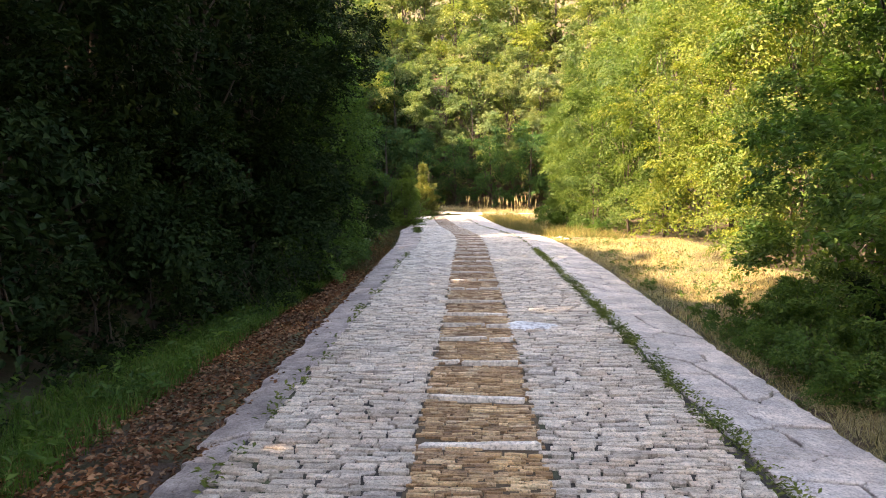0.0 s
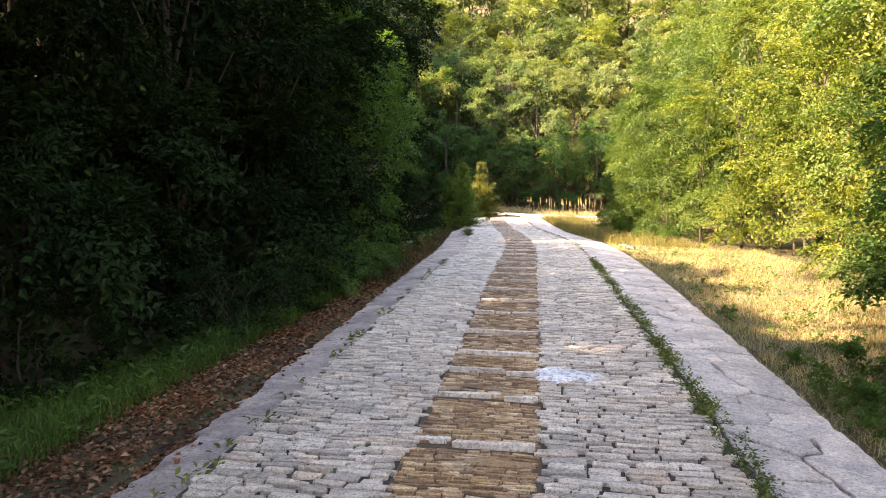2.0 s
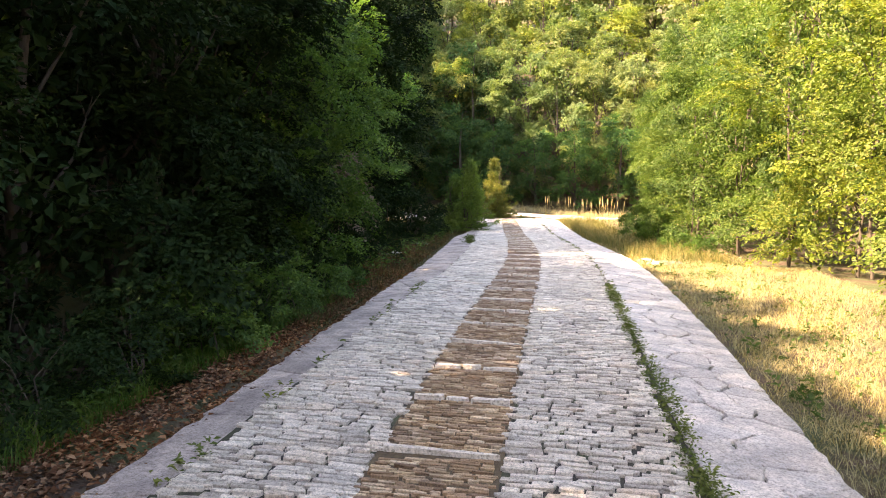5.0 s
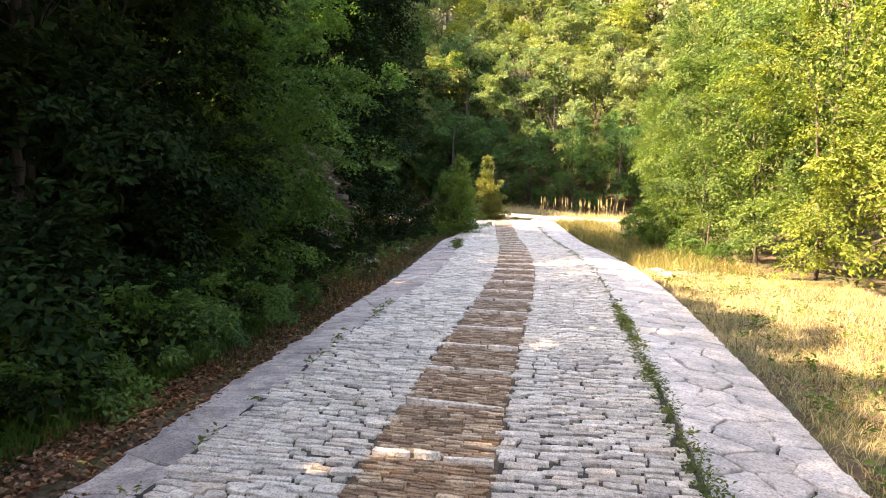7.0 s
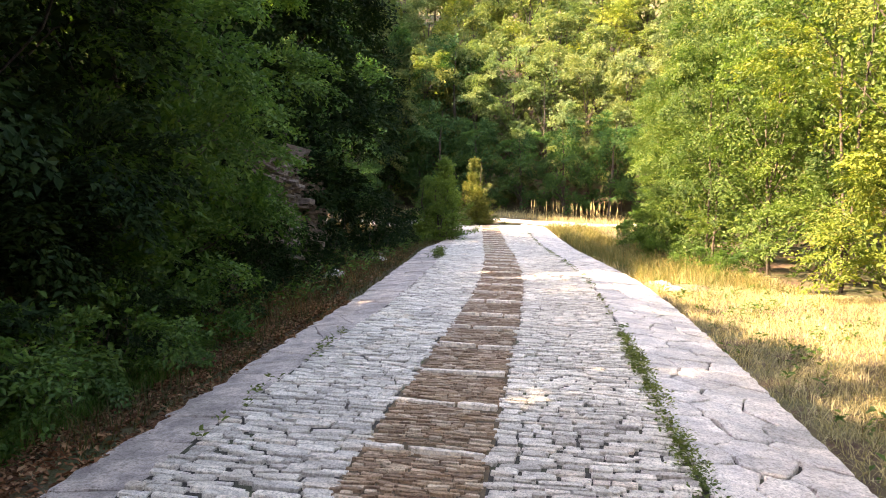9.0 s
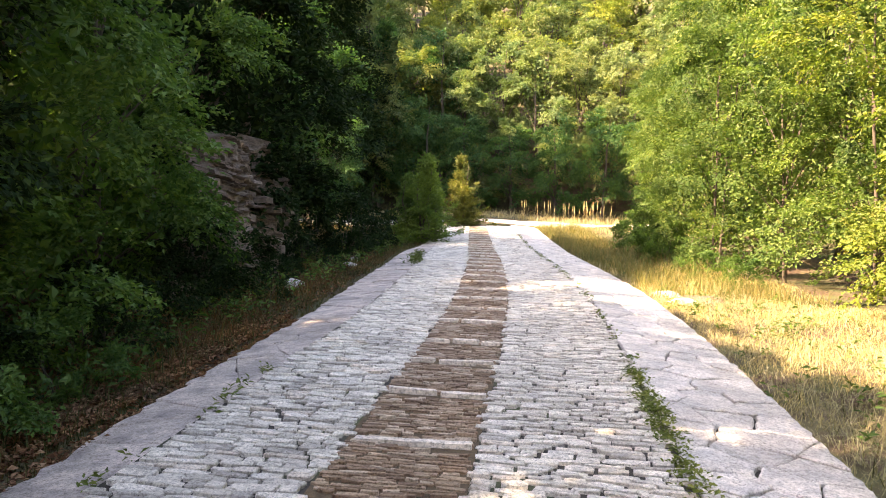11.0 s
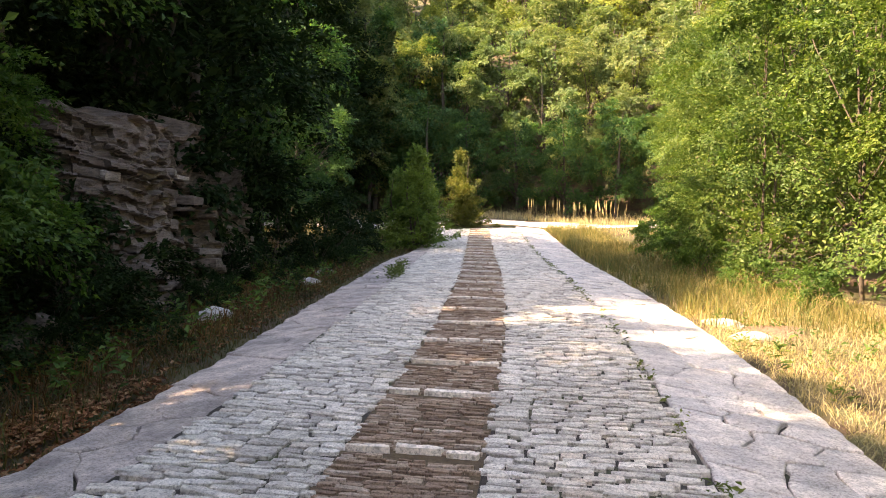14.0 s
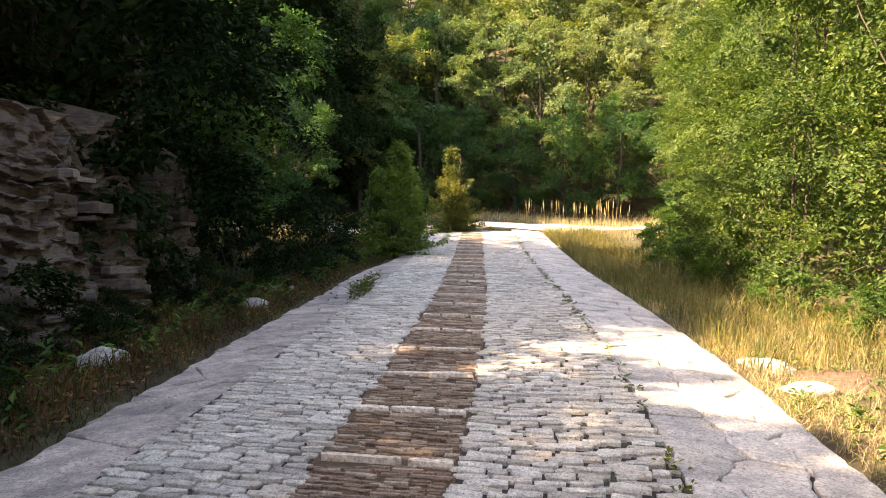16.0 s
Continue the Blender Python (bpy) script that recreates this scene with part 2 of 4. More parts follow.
def surface(x, y):
    """Top of the crowned carriageway."""
    off = x - centre(y)
    return level(y) - 0.018 * np.minimum(np.abs(off), 3.2) ** 2


def heading(y):
    return math.atan2(float(centre(y + 0.5) - centre(y - 0.5)), 1.0)


def left_edge(y):
    return np.interp(y, [-12, 4.5, 8.4, 14, 21, 27, 34, 39, 48], [-1.75, -1.76, -1.9, -1.92, -2.14, -2.25, -2.3, -1.8, -2.2])


def right_edge(y):
    return np.interp(y, [-12, 5, 10, 18, 26, 48], [2.37, 2.38, 2.44, 2.62, 2.66, 2.75])


def ease(v, a, b):
    t = np.clip((v - a) / (b - a), 0, 1)
    return t * t * (3 - 2 * t)


def waves(x, y, s):
    return (np.sin(x * 1.3 / s + 1.7 * np.sin(y * 0.9 / s)) + np.sin(y * 1.1 / s + 1.3 * np.sin(x * 0.7 / s + 2))) * 0.5


def terrain(x, y):
    off = x - centre(np.clip(y, -12, 56))
    road = surface(x, np.clip(y, -12, 56))
    foot = np.interp(y, [-12, 18, 23, 28, 33, 44, 60], [4.3, 3.6, 5.0, 5.0, 7.5, 15, 20])
    left = np.maximum(0, -off - foot)
    z = road + 7.5 * ease(left, -1.0, 7.0) * ease(left, 0, 2.5) + 0.35 * np.maximum(0, left - 5.5)
    # Unseen hill, added to keep the sun off the far trees' feet.
    z = z + 23 * ease(-x, 18, 32) * ease(y, 40, 49) * (1 - ease(y, 66, 90))
    right = np.maximum(0, off - 9)
    z = z + 0.38 * right * ease(right, 0, 6)
    far = np.maximum(0, y - 64)
    z = z + 0.75 * ease(far, 0, 6) + 0.5 * far * ease(far, 0, 10)
    dip = ease(-off, 2.6, 4.5) * ease(y, 27, 34) * (1 - ease(y, 46, 54))
    z = z - 0.2 * dip
    verge = ease(np.abs(off), 2.7, 4.5)
    z = z + verge * (0.07 * waves(x, y, 0.8) + 0.12 * waves(x, y, 3.1))
    z = np.minimum(z, 46 + 3 * waves(x, y, 20))
    paved = (off > left_edge(y) - 0.1) & (off < right_edge(y) + 0.1) & (y < 50)
    return np.where(paved, z - 0.07, z - 0.015)


# ---- mesh helpers ----


def quick_mesh(name, verts, faces, mat, smooth=False):
    """A mesh from arrays; all faces have the same number of corners."""
    me = bpy.data.meshes.new(name)
    verts, faces = np.asarray(verts, np.float32), np.asarray(faces, np.int32)
    n, k = faces.shape
    me.vertices.add(len(verts))
    me.vertices.foreach_set("co", verts.ravel())
    me.loops.add(n * k)
    me.loops.foreach_set("vertex_index", faces.ravel())
    me.polygons.add(n)
    me.polygons.foreach_set("loop_start", np.arange(0, n * k, k, dtype=np.int32))
    me.polygons.foreach_set("use_smooth", np.full(n, smooth))
    me.update(calc_edges=True)
    me.materials.append(mat)
    return me


def poly_mesh(name, verts, faces, mat):
    me = bpy.data.meshes.new(name)
    me.from_pydata(verts, [], faces)
    me.materials.append(mat)
    return me


def under(name, me, parent, label="", kind=""):
    ob = new(name, me)
    ob.parent = parent
    return tagged(ob, label, kind=kind)


def thing(name, label, category, group="", kind="", at=(0, 0, 0)):
    ob = new(name)
    ob.location = at
    ob.empty_display_size = 0.2
    return tagged(ob, label, category, group, kind)


def tube(points, radii, sides=7):
    """Verts and quads of a tapered limb."""
    pts = [Vector(p) for p in points]
    verts, faces = [], []
    for i, p in enumerate(pts):
        d = (pts[min(i + 1, len(pts) - 1)] - pts[max(i - 1, 0)]).normalized()
        a = d.orthogonal().normalized()
        b = d.cross(a)
        for k in range(sides):
            ang = 2 * math.pi * k / sides
            verts.append(tuple(p + (a * math.cos(ang) + b * math.sin(ang)) * radii[i]))
    for i in range(len(pts) - 1):
        for k in range(sides):
            faces.append((i * sides + k, i * sides + (k + 1) % sides, (i + 1) * sides + (k + 1) % sides, (i + 1) * sides + k))
    return verts, faces


def unit(v):
    return v / np.maximum(np.linalg.norm(v, axis=-1, keepdims=True), 1e-6)


def leaf_blades(rng, base, along, normal, length, width, fold=0.18):
    """Folded four-cornered blades at the given places; returns verts and quads."""
    n = len(base)
    along = unit(along)
    side = unit(np.cross(normal, along))
    up = np.cross(along, side)
    length, width = np.broadcast_to(length, n)[:, None], np.broadcast_to(width, n)[:, None]
    mid = base + along * length * 0.45
    lift = up * width * fold
    tip = base + along * length - up * length * 0.12
    verts = np.stack([base, mid + side * width * 0.5 + lift, tip, mid - side * width * 0.5 + lift], 1).reshape(-1, 3)
    return verts, np.arange(4 * n).reshape(-1, 4)


def crown_mesh(name, seed, boughs, twigs, leaves, size, mat, length, fill=0.08, droop=0.25):
    """A crown of fan-shaped boughs (x, y, z of the tip, then its way out), leaves in two rows along every twig.
    fill: share of larger leaves deep inside, which close the crown."""
    rng = np.random.default_rng(seed)
    bo = np.array(boughs, float)
    n = len(bo)
    tip, axis = bo[:, :3], unit(bo[:, 3:6])
    lb = length * rng.uniform(0.65, 1.3, n)
    root = tip - axis * lb[:, None] * 0.75
    up = unit(np.array([0, 0, 1.0]) + rng.normal(scale=0.22, size=(n, 3)) + axis * 0.25)
    side = unit(np.cross(axis, up))
    up = np.cross(side, axis)
    u = (np.arange(twigs) + rng.random((n, twigs))) / twigs
    sgn = np.where(np.arange(twigs) % 2 == 0, 1.0, -1.0)
    ang = sgn * rng.uniform(0.35, 1.15, (n, twigs)) * (1 - 0.45 * u)
    tdir = axis[:, None] * np.cos(ang)[..., None] + side[:, None] * np.sin(ang)[..., None] + up[:, None] * rng.normal(scale=0.16, size=(n, twigs, 1))
    tdir = unit(tdir)
    tlen = lb[:, None] * (0.75 - 0.4 * u) * rng.uniform(0.6, 1.2, (n, twigs))
    start = root[:, None] + axis[:, None] * (u * lb[:, None] * 0.8)[..., None] + up[:, None] * rng.normal(scale=0.06 * length, size=(n, twigs, 1))
    k = (np.arange(leaves) + 0.5) / leaves
    lsgn = np.where(np.arange(leaves) % 2 == 0, 1.0, -1.0)
    pos = start[:, :, None] + tdir[:, :, None] * (tlen[..., None] * k)[..., None]
    reach = np.linalg.norm(pos - root[:, None, None], axis=-1)
    pos[..., 2] -= droop * reach ** 2 / length
    pos += rng.normal(scale=size * 0.35, size=pos.shape)
    tside = unit(np.cross(tdir, np.broadcast_to(up[:, None], tdir.shape)))
    along = tdir[:, :, None] * 0.6 + tside[:, :, None] * lsgn[:, None] * 0.8 + rng.normal(scale=0.28, size=pos.shape)
    along[..., 2] -= 0.22
    nor = up[:, None, None] + rng.normal(scale=0.38, size=pos.shape)
    p = pos.reshape(-1, 3)
    al, no = along.reshape(-1, 3), nor.reshape(-1, 3)
    ln = size * rng.uniform(0.65, 1.35, len(p))
    ni = int(len(p) * fill)
    if ni:
        pick = rng.integers(0, n, ni)
        depth = rng.uniform(0.2, 0.6, ni)
        inside = tip[pick] * np.stack([depth, depth, np.full(ni, 0.96)], -1) + rng.normal(scale=0.2 * length, size=(ni, 3))
        p = np.concatenate([p, inside])
        al = np.concatenate([al, rng.normal(size=(ni, 3))])
        no = np.concatenate([no, rng.normal(size=(ni, 3)) + axis[pick]])
        ln = np.concatenate([ln, size * rng.uniform(1.5, 2.3, ni)])
    ok = p[:, 2] > 0.03
    p, al, no, ln = p[ok], al[ok], no[ok], ln[ok]
    v, f = leaf_blades(rng, p, al, no, ln, ln * rng.uniform(0.5, 0.68, len(p)))
    return quick_mesh(name, v, f, mat)


def limbs_mesh(name, seed, height, lobes, radius, mat=M_BARK, stems=1):
    rng = random.Random(seed)
    verts, faces = [], []

    def add(points, radii, sides):
        v, f = tube(points, radii, sides)
        o = len(verts)
        verts.extend(v)
        faces.extend(tuple(i + o for i in q) for q in f)

    for s in range(stems):
        a = rng.uniform(0, 6.28)
        sp = 0.0 if stems == 1 else 0.22
        foot = Vector((math.cos(a) * sp, math.sin(a) * sp, -0.15))
        top = Vector((rng.uniform(-0.5, 0.5), rng.uniform(-0.5, 0.5), height * rng.uniform(0.75, 0.95)))
        mids = [foot.lerp(top, t) + Vector((rng.uniform(-0.12, 0.12), rng.uniform(-0.12, 0.12), 0)) * (t > 0) for t in (0, 0.2, 0.45, 0.7, 1)]
        rr = radius / math.sqrt(stems)
        add(mids, [rr * 1.25, rr, rr * 0.8, rr * 0.5, rr * 0.15], 8)
        for lob in lobes[s::stems]:
            end = Vector(lob[:3])
            t = min(0.85, max(0.12, (end.z - 0.6) / height * 0.75))
            root = foot.lerp(top, t)
            bend = root.lerp(end, 0.5) + Vector((rng.uniform(-0.2, 0.2), rng.uniform(-0.2, 0.2), rng.uniform(-0.1, 0.3)))
            add([root, bend, end], [rr * 0.45, rr * 0.3, rr * 0.1], 5)
            for _ in range(3):
                tip = end + Vector((rng.uniform(-1, 1) * lob[3], rng.uniform(-1, 1) * lob[4], rng.uniform(-0.6, 0.9) * lob[5])) * 0.85
                add([bend.lerp(end, 0.6), bend.lerp(tip, 0.6) + Vector((0, 0, 0.1)), tip], [rr * 0.22, rr * 0.14, rr * 0.04], 4)
    return quick_mesh(name, verts, faces, mat, True)


def tree_boughs(seed, height, spread, low, count):
    """Tips and ways out of the boughs of a broad-leaved crown: rounded lobes of foliage on an uneven outline, with gaps between them."""
    rng = random.Random(seed)
    lobes = []
    n = max(7, round(count / 11.5))
    for i in range(n):
        t = (i + 0.35 + 0.5 * rng.random()) / n
        z = low + (height - low) * (0.06 + 0.9 * t)
        a = i * 2.39996 + rng.uniform(-0.5, 0.5)
        girth = spread * (0.74 + 0.34 * math.sin(math.pi * (0.1 + 0.65 * t)))
        if t > 0.65:
            girth *= math.sqrt(max(0.03, 1 - ((t - 0.65) / 0.35) ** 2))
        size = spread * rng.uniform(0.34, 0.54)
        r = max(0.0, girth * rng.uniform(0.78, 1.12) - size * 0.75)
        lobes.append((math.cos(a) * r, math.sin(a) * r, z, size, a))
    out = []
    for i in range(count):
        cx, cy, cz, size, a = lobes[i % n]
        k = i // n
        per = max(1, count // n)
        el = math.asin(max(-0.75, min(0.98, -0.55 + 1.5 * (k + rng.random()) / per)))
        az = a + rng.uniform(-1.7, 1.7)
        d = (math.cos(el) * math.cos(az), math.cos(el) * math.sin(az), math.sin(el))
        q = size * rng.uniform(0.82, 1.15)
        out.append((cx + d[0] * q, cy + d[1] * q, max(0.15, cz + d[2] * q * 0.85), d[0] + rng.uniform(-0.25, 0.25), d[1] + rng.uniform(-0.25, 0.25), 0.8 * d[2] - 0.05 + rng.uniform(-0.15, 0.2)))
    return out


def plant(name, seed, height, spread, low, boughs, twigs, leaves, size, mat, radius, label, category, group, length=0.8, stems=1, droop=0.25, fill=0.08):
    tips = tree_boughs(seed, height, spread, low, boughs)
    ob = thing(name, label, category, group)
    held = [(x * 0.6, y * 0.6, z, 0.5 * length, 0.5 * length, 0.3 * length) for x, y, z, *_ in tips[2::9]]
    under("trunk", limbs_mesh(name + "_limbs", seed, height, held, radius, stems=stems), ob)
    under("crown", crown_mesh(name + "_crown", seed, tips, twigs, leaves, size, mat, length, fill, droop), ob)
    return ob


def put(ob, x, y, turn=0.0, s=1.0, sz=None, sink=0.05, first=False):
    z = float(terrain(np.array(x), np.array(y))) - sink
    m = pose(x, y, z, 0, 0, turn) @ Matrix.Diagonal((s, s, sz or s, 1))
    if first:
        ob.matrix_basis = m
        return ob
    ob2 = copy_thing(ob, m)
    ob2.matrix_basis = m
    return ob2


def scatter(kinds, places, seed):
    """Puts one plant at each place (x, y, scale), taking the kinds in a random order."""
    rng = random.Random(seed)
    used = set()
    for x, y, s in places:
        k = rng.choice(kinds)
        first = k.name not in used
        used.add(k.name)
        put(k, x, y, rng.uniform(0, 360), s * rng.uniform(0.92, 1.08), s * rng.uniform(0.9, 1.1), first=first)
    for k in kinds:
        if k.name not in used:
            for o in (*k.children_recursive, k):
                bpy.data.objects.remove(o)


# ---- the ground, one sheet to the horizon ----
gx = np.unique(np.concatenate([np.linspace(-320, -30, 30), np.linspace(-30, -9, 36), np.linspace(-9, 5, 113), np.linspace(5, 30, 36), np.linspace(30, 320, 30)]))
gy = np.unique(np.concatenate([np.linspace(-320, -14, 26), np.linspace(-14, 52, 331), np.linspace(52, 110, 60), np.linspace(110, 380, 30)]))
X, Y = np.meshgrid(gx, gy)
Z = terrain(X, Y)
nx, ny = len(gx), len(gy)
idx = np.arange(nx * ny).reshape(ny, nx)
quads = np.stack([idx[:-1, :-1], idx[:-1, 1:], idx[1:, 1:], idx[1:, :-1]], -1).reshape(-1, 4)
ground = new("ground", quick_mesh("ground", np.stack([X, Y, Z], -1).reshape(-1, 3), quads, M_GROUND, True))
tagged(ground, "brown forest soil with moss and slopes", "ground", kind="structure")


def strip_bed(name, a, b, drop, mat, y0, y1, step=0.4):
    """A bed between the offsets a(y) and b(y), with a skirt under its edges."""
    verts, faces = [], []
    yy = np.arange(y0, y1 + step / 2, step)
    for y in yy:
        oa, ob_ = float(a(y)), float(b(y))
        row = [oa + (ob_ - oa) * k / 4 for k in range(5)]
        c = float(centre(y))
        zs = [float(surface(np.array(c + o), y)) - drop for o in row]
        verts += [(c + row[0], y, zs[0] - 0.2)] + [(c + o, y, z) for o, z in zip(row, zs)] + [(c + row[4], y, zs[4] - 0.2)]
    for i in range(len(yy) - 1):
        for k in range(6):
            p = i * 7 + k
            faces.append((p, p + 1, p + 8, p + 7))
    return quick_mesh(name, verts, faces, mat)


def const(v):
    return lambda y: v


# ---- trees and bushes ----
hedge_kinds = [plant("hedge_tree", 11 + i, 7.0 - 0.5 * i, 2.0, 0.0, 150, 12, 16, 0.08, M_LEAF_SHADE, 0.10,
                     "dense green broad-leaved tree, shade in its leaf colour, branches down to the ground", "tree", "trees along the shaded bank", 0.85, 3, 0.3, 0.16) for i in range(2)]
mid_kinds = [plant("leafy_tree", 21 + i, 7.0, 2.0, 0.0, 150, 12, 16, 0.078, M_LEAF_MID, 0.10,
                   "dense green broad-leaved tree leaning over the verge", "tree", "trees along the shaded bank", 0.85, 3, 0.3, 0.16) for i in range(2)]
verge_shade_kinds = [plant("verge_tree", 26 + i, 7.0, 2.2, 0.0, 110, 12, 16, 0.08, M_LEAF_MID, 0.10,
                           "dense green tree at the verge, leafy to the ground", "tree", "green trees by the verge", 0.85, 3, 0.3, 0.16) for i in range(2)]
crag_kinds = [plant("crag_tree", 41 + i, 9.0, 2.7, 0.4, 140, 11, 13, 0.13, M_LEAF_SHADE, 0.14,
                    "tall green tree above the rock, shade in its leaf colour", "tree", "trees above the rock", 1.2, 1, 0.25, 0.1) for i in range(2)]
ridge_kinds = [plant("ridge_tree", 45 + i, 9.0, 2.7, 0.8, 105, 11, 14, 0.11, M_LEAF_RIDGE, 0.14,
                     "tall green tree behind the rock, its light in the leaf colour", "tree", "trees above the rock", 1.2, 1, 0.25, 0.1) for i in range(2)]
clearing_shade_kinds = [plant("clearing_edge_tree", 37 + i, 9.0, 2.7, 0.3, 105, 11, 14, 0.13, M_LEAF_RIDGE, 0.14,
                              "green tree at the clearing's edge, shade in its leaf colour", "tree", "trees behind the clearing", 1.2, 1, 0.25, 0.1) for i in range(2)]
shade_kinds = [plant("bank_tree", 31 + i, 9.0, 2.7, 0.6, 140, 10, 12, 0.15, M_LEAF_SHADE, 0.14,
                     "tall tree added on the bank to block the sun, shade in its leaf colour", "tree", "trees above the rock", 1.2, 1, 0.25, 0.1) for i in range(2)]
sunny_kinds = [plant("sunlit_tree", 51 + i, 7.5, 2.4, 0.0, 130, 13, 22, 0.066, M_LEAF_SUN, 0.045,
                     "bushy green tree with sunlight yellow in its leaf colour, leafy to the ground", "tree", "sunlit trees by the verge", 0.9, 2, 0.2, 0.1) for i in range(2)]
green_kinds = [plant("verge_tree", 61 + i, 7.2, 2.4, 0.0, 130, 13, 22, 0.064, M_LEAF_GREEN, 0.045,
                     "bushy green tree, leafy to the ground", "tree", "green trees by the verge", 0.9, 2, 0.2, 0.1) for i in range(2)]
wood_kinds = [plant("woodland_tree", 71 + i, 10.0, 3.0, 0.8, 80, 9, 11, 0.24, M_LEAF_FAR, 0.11,
                    "broad green woodland tree on the slope", "tree", "woodland trees", 1.5, 1, 0.15, 0.06) for i in range(3)]
near_wood_kinds = [plant("clearing_tree", 75 + i, 10.0, 3.0, 0.8, 95, 11, 14, 0.16, M_LEAF_FAR, 0.11,
                         "broad green tree at the edge of the clearing", "tree", "trees behind the clearing", 1.4, 1, 0.15, 0.06) for i in range(3)]
back_kinds = [plant("tall_tree", 81 + i, 10.5, 3.0, 1.0, 110, 11, 16, 0.12, M_LEAF_SUN, 0.1,
                    "tall green tree behind the verge trees, sunlight yellow in its leaf colour", "tree", "tall sunlit trees", 1.3, 1, 0.2, 0.08) for i in range(2)]
bush_kinds = [plant("low_bush", 91 + i, 1.5, 1.0, 0.0, 36, 9, 11, 0.07, M_LEAF_SHADE, 0.03,
                    "low green leafy bush at the verge, shade in its leaf colour", "bush", "verge bushes", 0.5, 3, 0.3, 0.05) for i in range(2)]
verge_bush_kinds = [plant("bramble_bush", 96 + i, 1.3, 0.95, 0.0, 44, 9, 11, 0.065, M_LEAF_MID, 0.02,
                          "low leafy green bramble at the pavement edge", "bush", "brambles by the pavement", 0.45, 3, 0.3, 0.05) for i in range(2)]

def by_road(pairs):
    return [(float(centre(y)) + off, y, s) for off, y, s in pairs]


rng = random.Random(5)
scatter(hedge_kinds, by_road([(-5.0, -1.8, 1), (-5.2, 0.7, 1.0), (-5.0, 3, 1.0), (-5.1, 5.6, 1.0), (-4.9, 8.0, 1.0), (-5.0, 10.4, 1.0), (-4.7, 12.8, 1.0), (-4.45, 15.0, 1.0), (-4.6, 17.0, 0.98)]), 1)
scatter(mid_kinds, by_road([(-4.15, 18.9, 0.9), (-4.7, 21.3, 0.86), (-5.2, 22.7, 0.55)]), 9)
scatter(verge_shade_kinds, by_road([(5.0, 9.3, 0.9), (5.6, 11.6, 1.0), (7.0, 9.6, 1.1), (5.2, 7.0, 0.9)]), 19)
# Mostly unseen trees behind the start and up the bank, added as sun blockers.
scatter(shade_kinds, by_road([(-5.2, -8, 0.8), (-5.2, -4.8, 0.8)] + [(-8.0, y, 1.55 if y < 1 else 1.05 if y < 5 else 0.6 if y < 12 else 0.48) for y in (-7, -3.0, 0.5, 4, 7.4, 10.6, 13.6, 16.4)] + [(-11.2, y, 0.55) for y in (-6, -2.5, 1, 4.5, 8, 11.5)])
        + [(-18, 53, 1.5), (-18.6, 57.5, 1.6), (-19.5, 62, 1.6), (-12.5, 29, 0.8), (-13.5, 33.5, 0.95), (-13.2, 36.8, 1.0), (-15.2, 42.0, 1.0), (-15.5, 38.5, 0.9), (-23, 46.5, 1.15), (-26.5, 47.5, 1.2), (-13.6, 20, 0.65), (-14.2, 23.5, 0.85), (-15, 27, 0.95), (-16, 31, 0.95), (-14, 16.5, 0.42), (-21, 52, 1.3), (-22, 58, 1.5), (-20, 63, 1.5), (-25, 66, 1.6)], 2)
scatter(clearing_shade_kinds, [(-16.5, 66, 1.1), (-13, 65.5, 0.9), (-10, 65, 0.75), (-7, 65.5, 0.7), (-4, 65, 0.7), (-1, 65.5, 0.75), (2, 65, 0.8), (-13, 70, 1.15), (-17, 71, 1.3)], 16)
# Low ones and back row added to shade the road around the sun patch.
scatter(crag_kinds, [(-8.8, 19.2, 0.36), (-8.9, 17.5, 0.5), (-8.5, 21.1, 0.4), (-8.3, 23.6, 0.8), (-11.4, 22.6, 0.6), (-11.4, 25.8, 0.75), (-8.6, 25.8, 0.95), (-8.6, 28.6, 1.2), (-9.4, 31.8, 1.0)], 12)
scatter(ridge_kinds, [(-11.8, 35.5, 0.85), (-11.6, 39.6, 1.0), (-13.0, 43.8, 0.75), (-14.2, 48, 0.8)], 15)
scatter(sunny_kinds, by_road([(6.6, 15, 1.05), (6.8, 18, 1.0), (7.0, 21.2, 1.0), (7.2, 24.4, 1.05), (6.9, 27.6, 1.05), (7.4, 38.8, 0.9), (8.6, 46, 0.95)]), 3)
scatter(green_kinds, by_road([(6.2, 30.6, 1.0), (5.9, 33.4, 0.92), (6.5, 36.2, 0.95), (7.6, 42.4, 0.9)]), 8)
scatter(back_kinds, by_road([(10.4, 10, 1.0), (10.6, 15.5, 1.0), (11, 20.5, 1.0), (10.8, 26, 1.0), (10.4, 31.5, 1.0), (10.2, 37, 0.95), (10.6, 43, 1.0), (12, 49, 1.0)]), 7)
far = []
for row, (y, step, s) in enumerate([(66, 4.6, 1.05), (72, 4.4, 1.1), (80, 4.4, 1.1), (90, 4.8, 1.15), (101, 5.6, 1.15)]):
    x = -34 - row * 3.0
    while x < 16 + row * 3.5:
        far.append((x + rng.uniform(-1.2, 1.2), y + rng.uniform(-1.8, 1.8), s * rng.uniform(0.82, 1.15)))
        x += step * rng.uniform(0.85, 1.15)
for y in (12, 18, 24, 30, 36, 43, 50, 57):
    far.append((float(centre(y)) + 16.5 + rng.uniform(-1, 1), y + 3, 1.1))
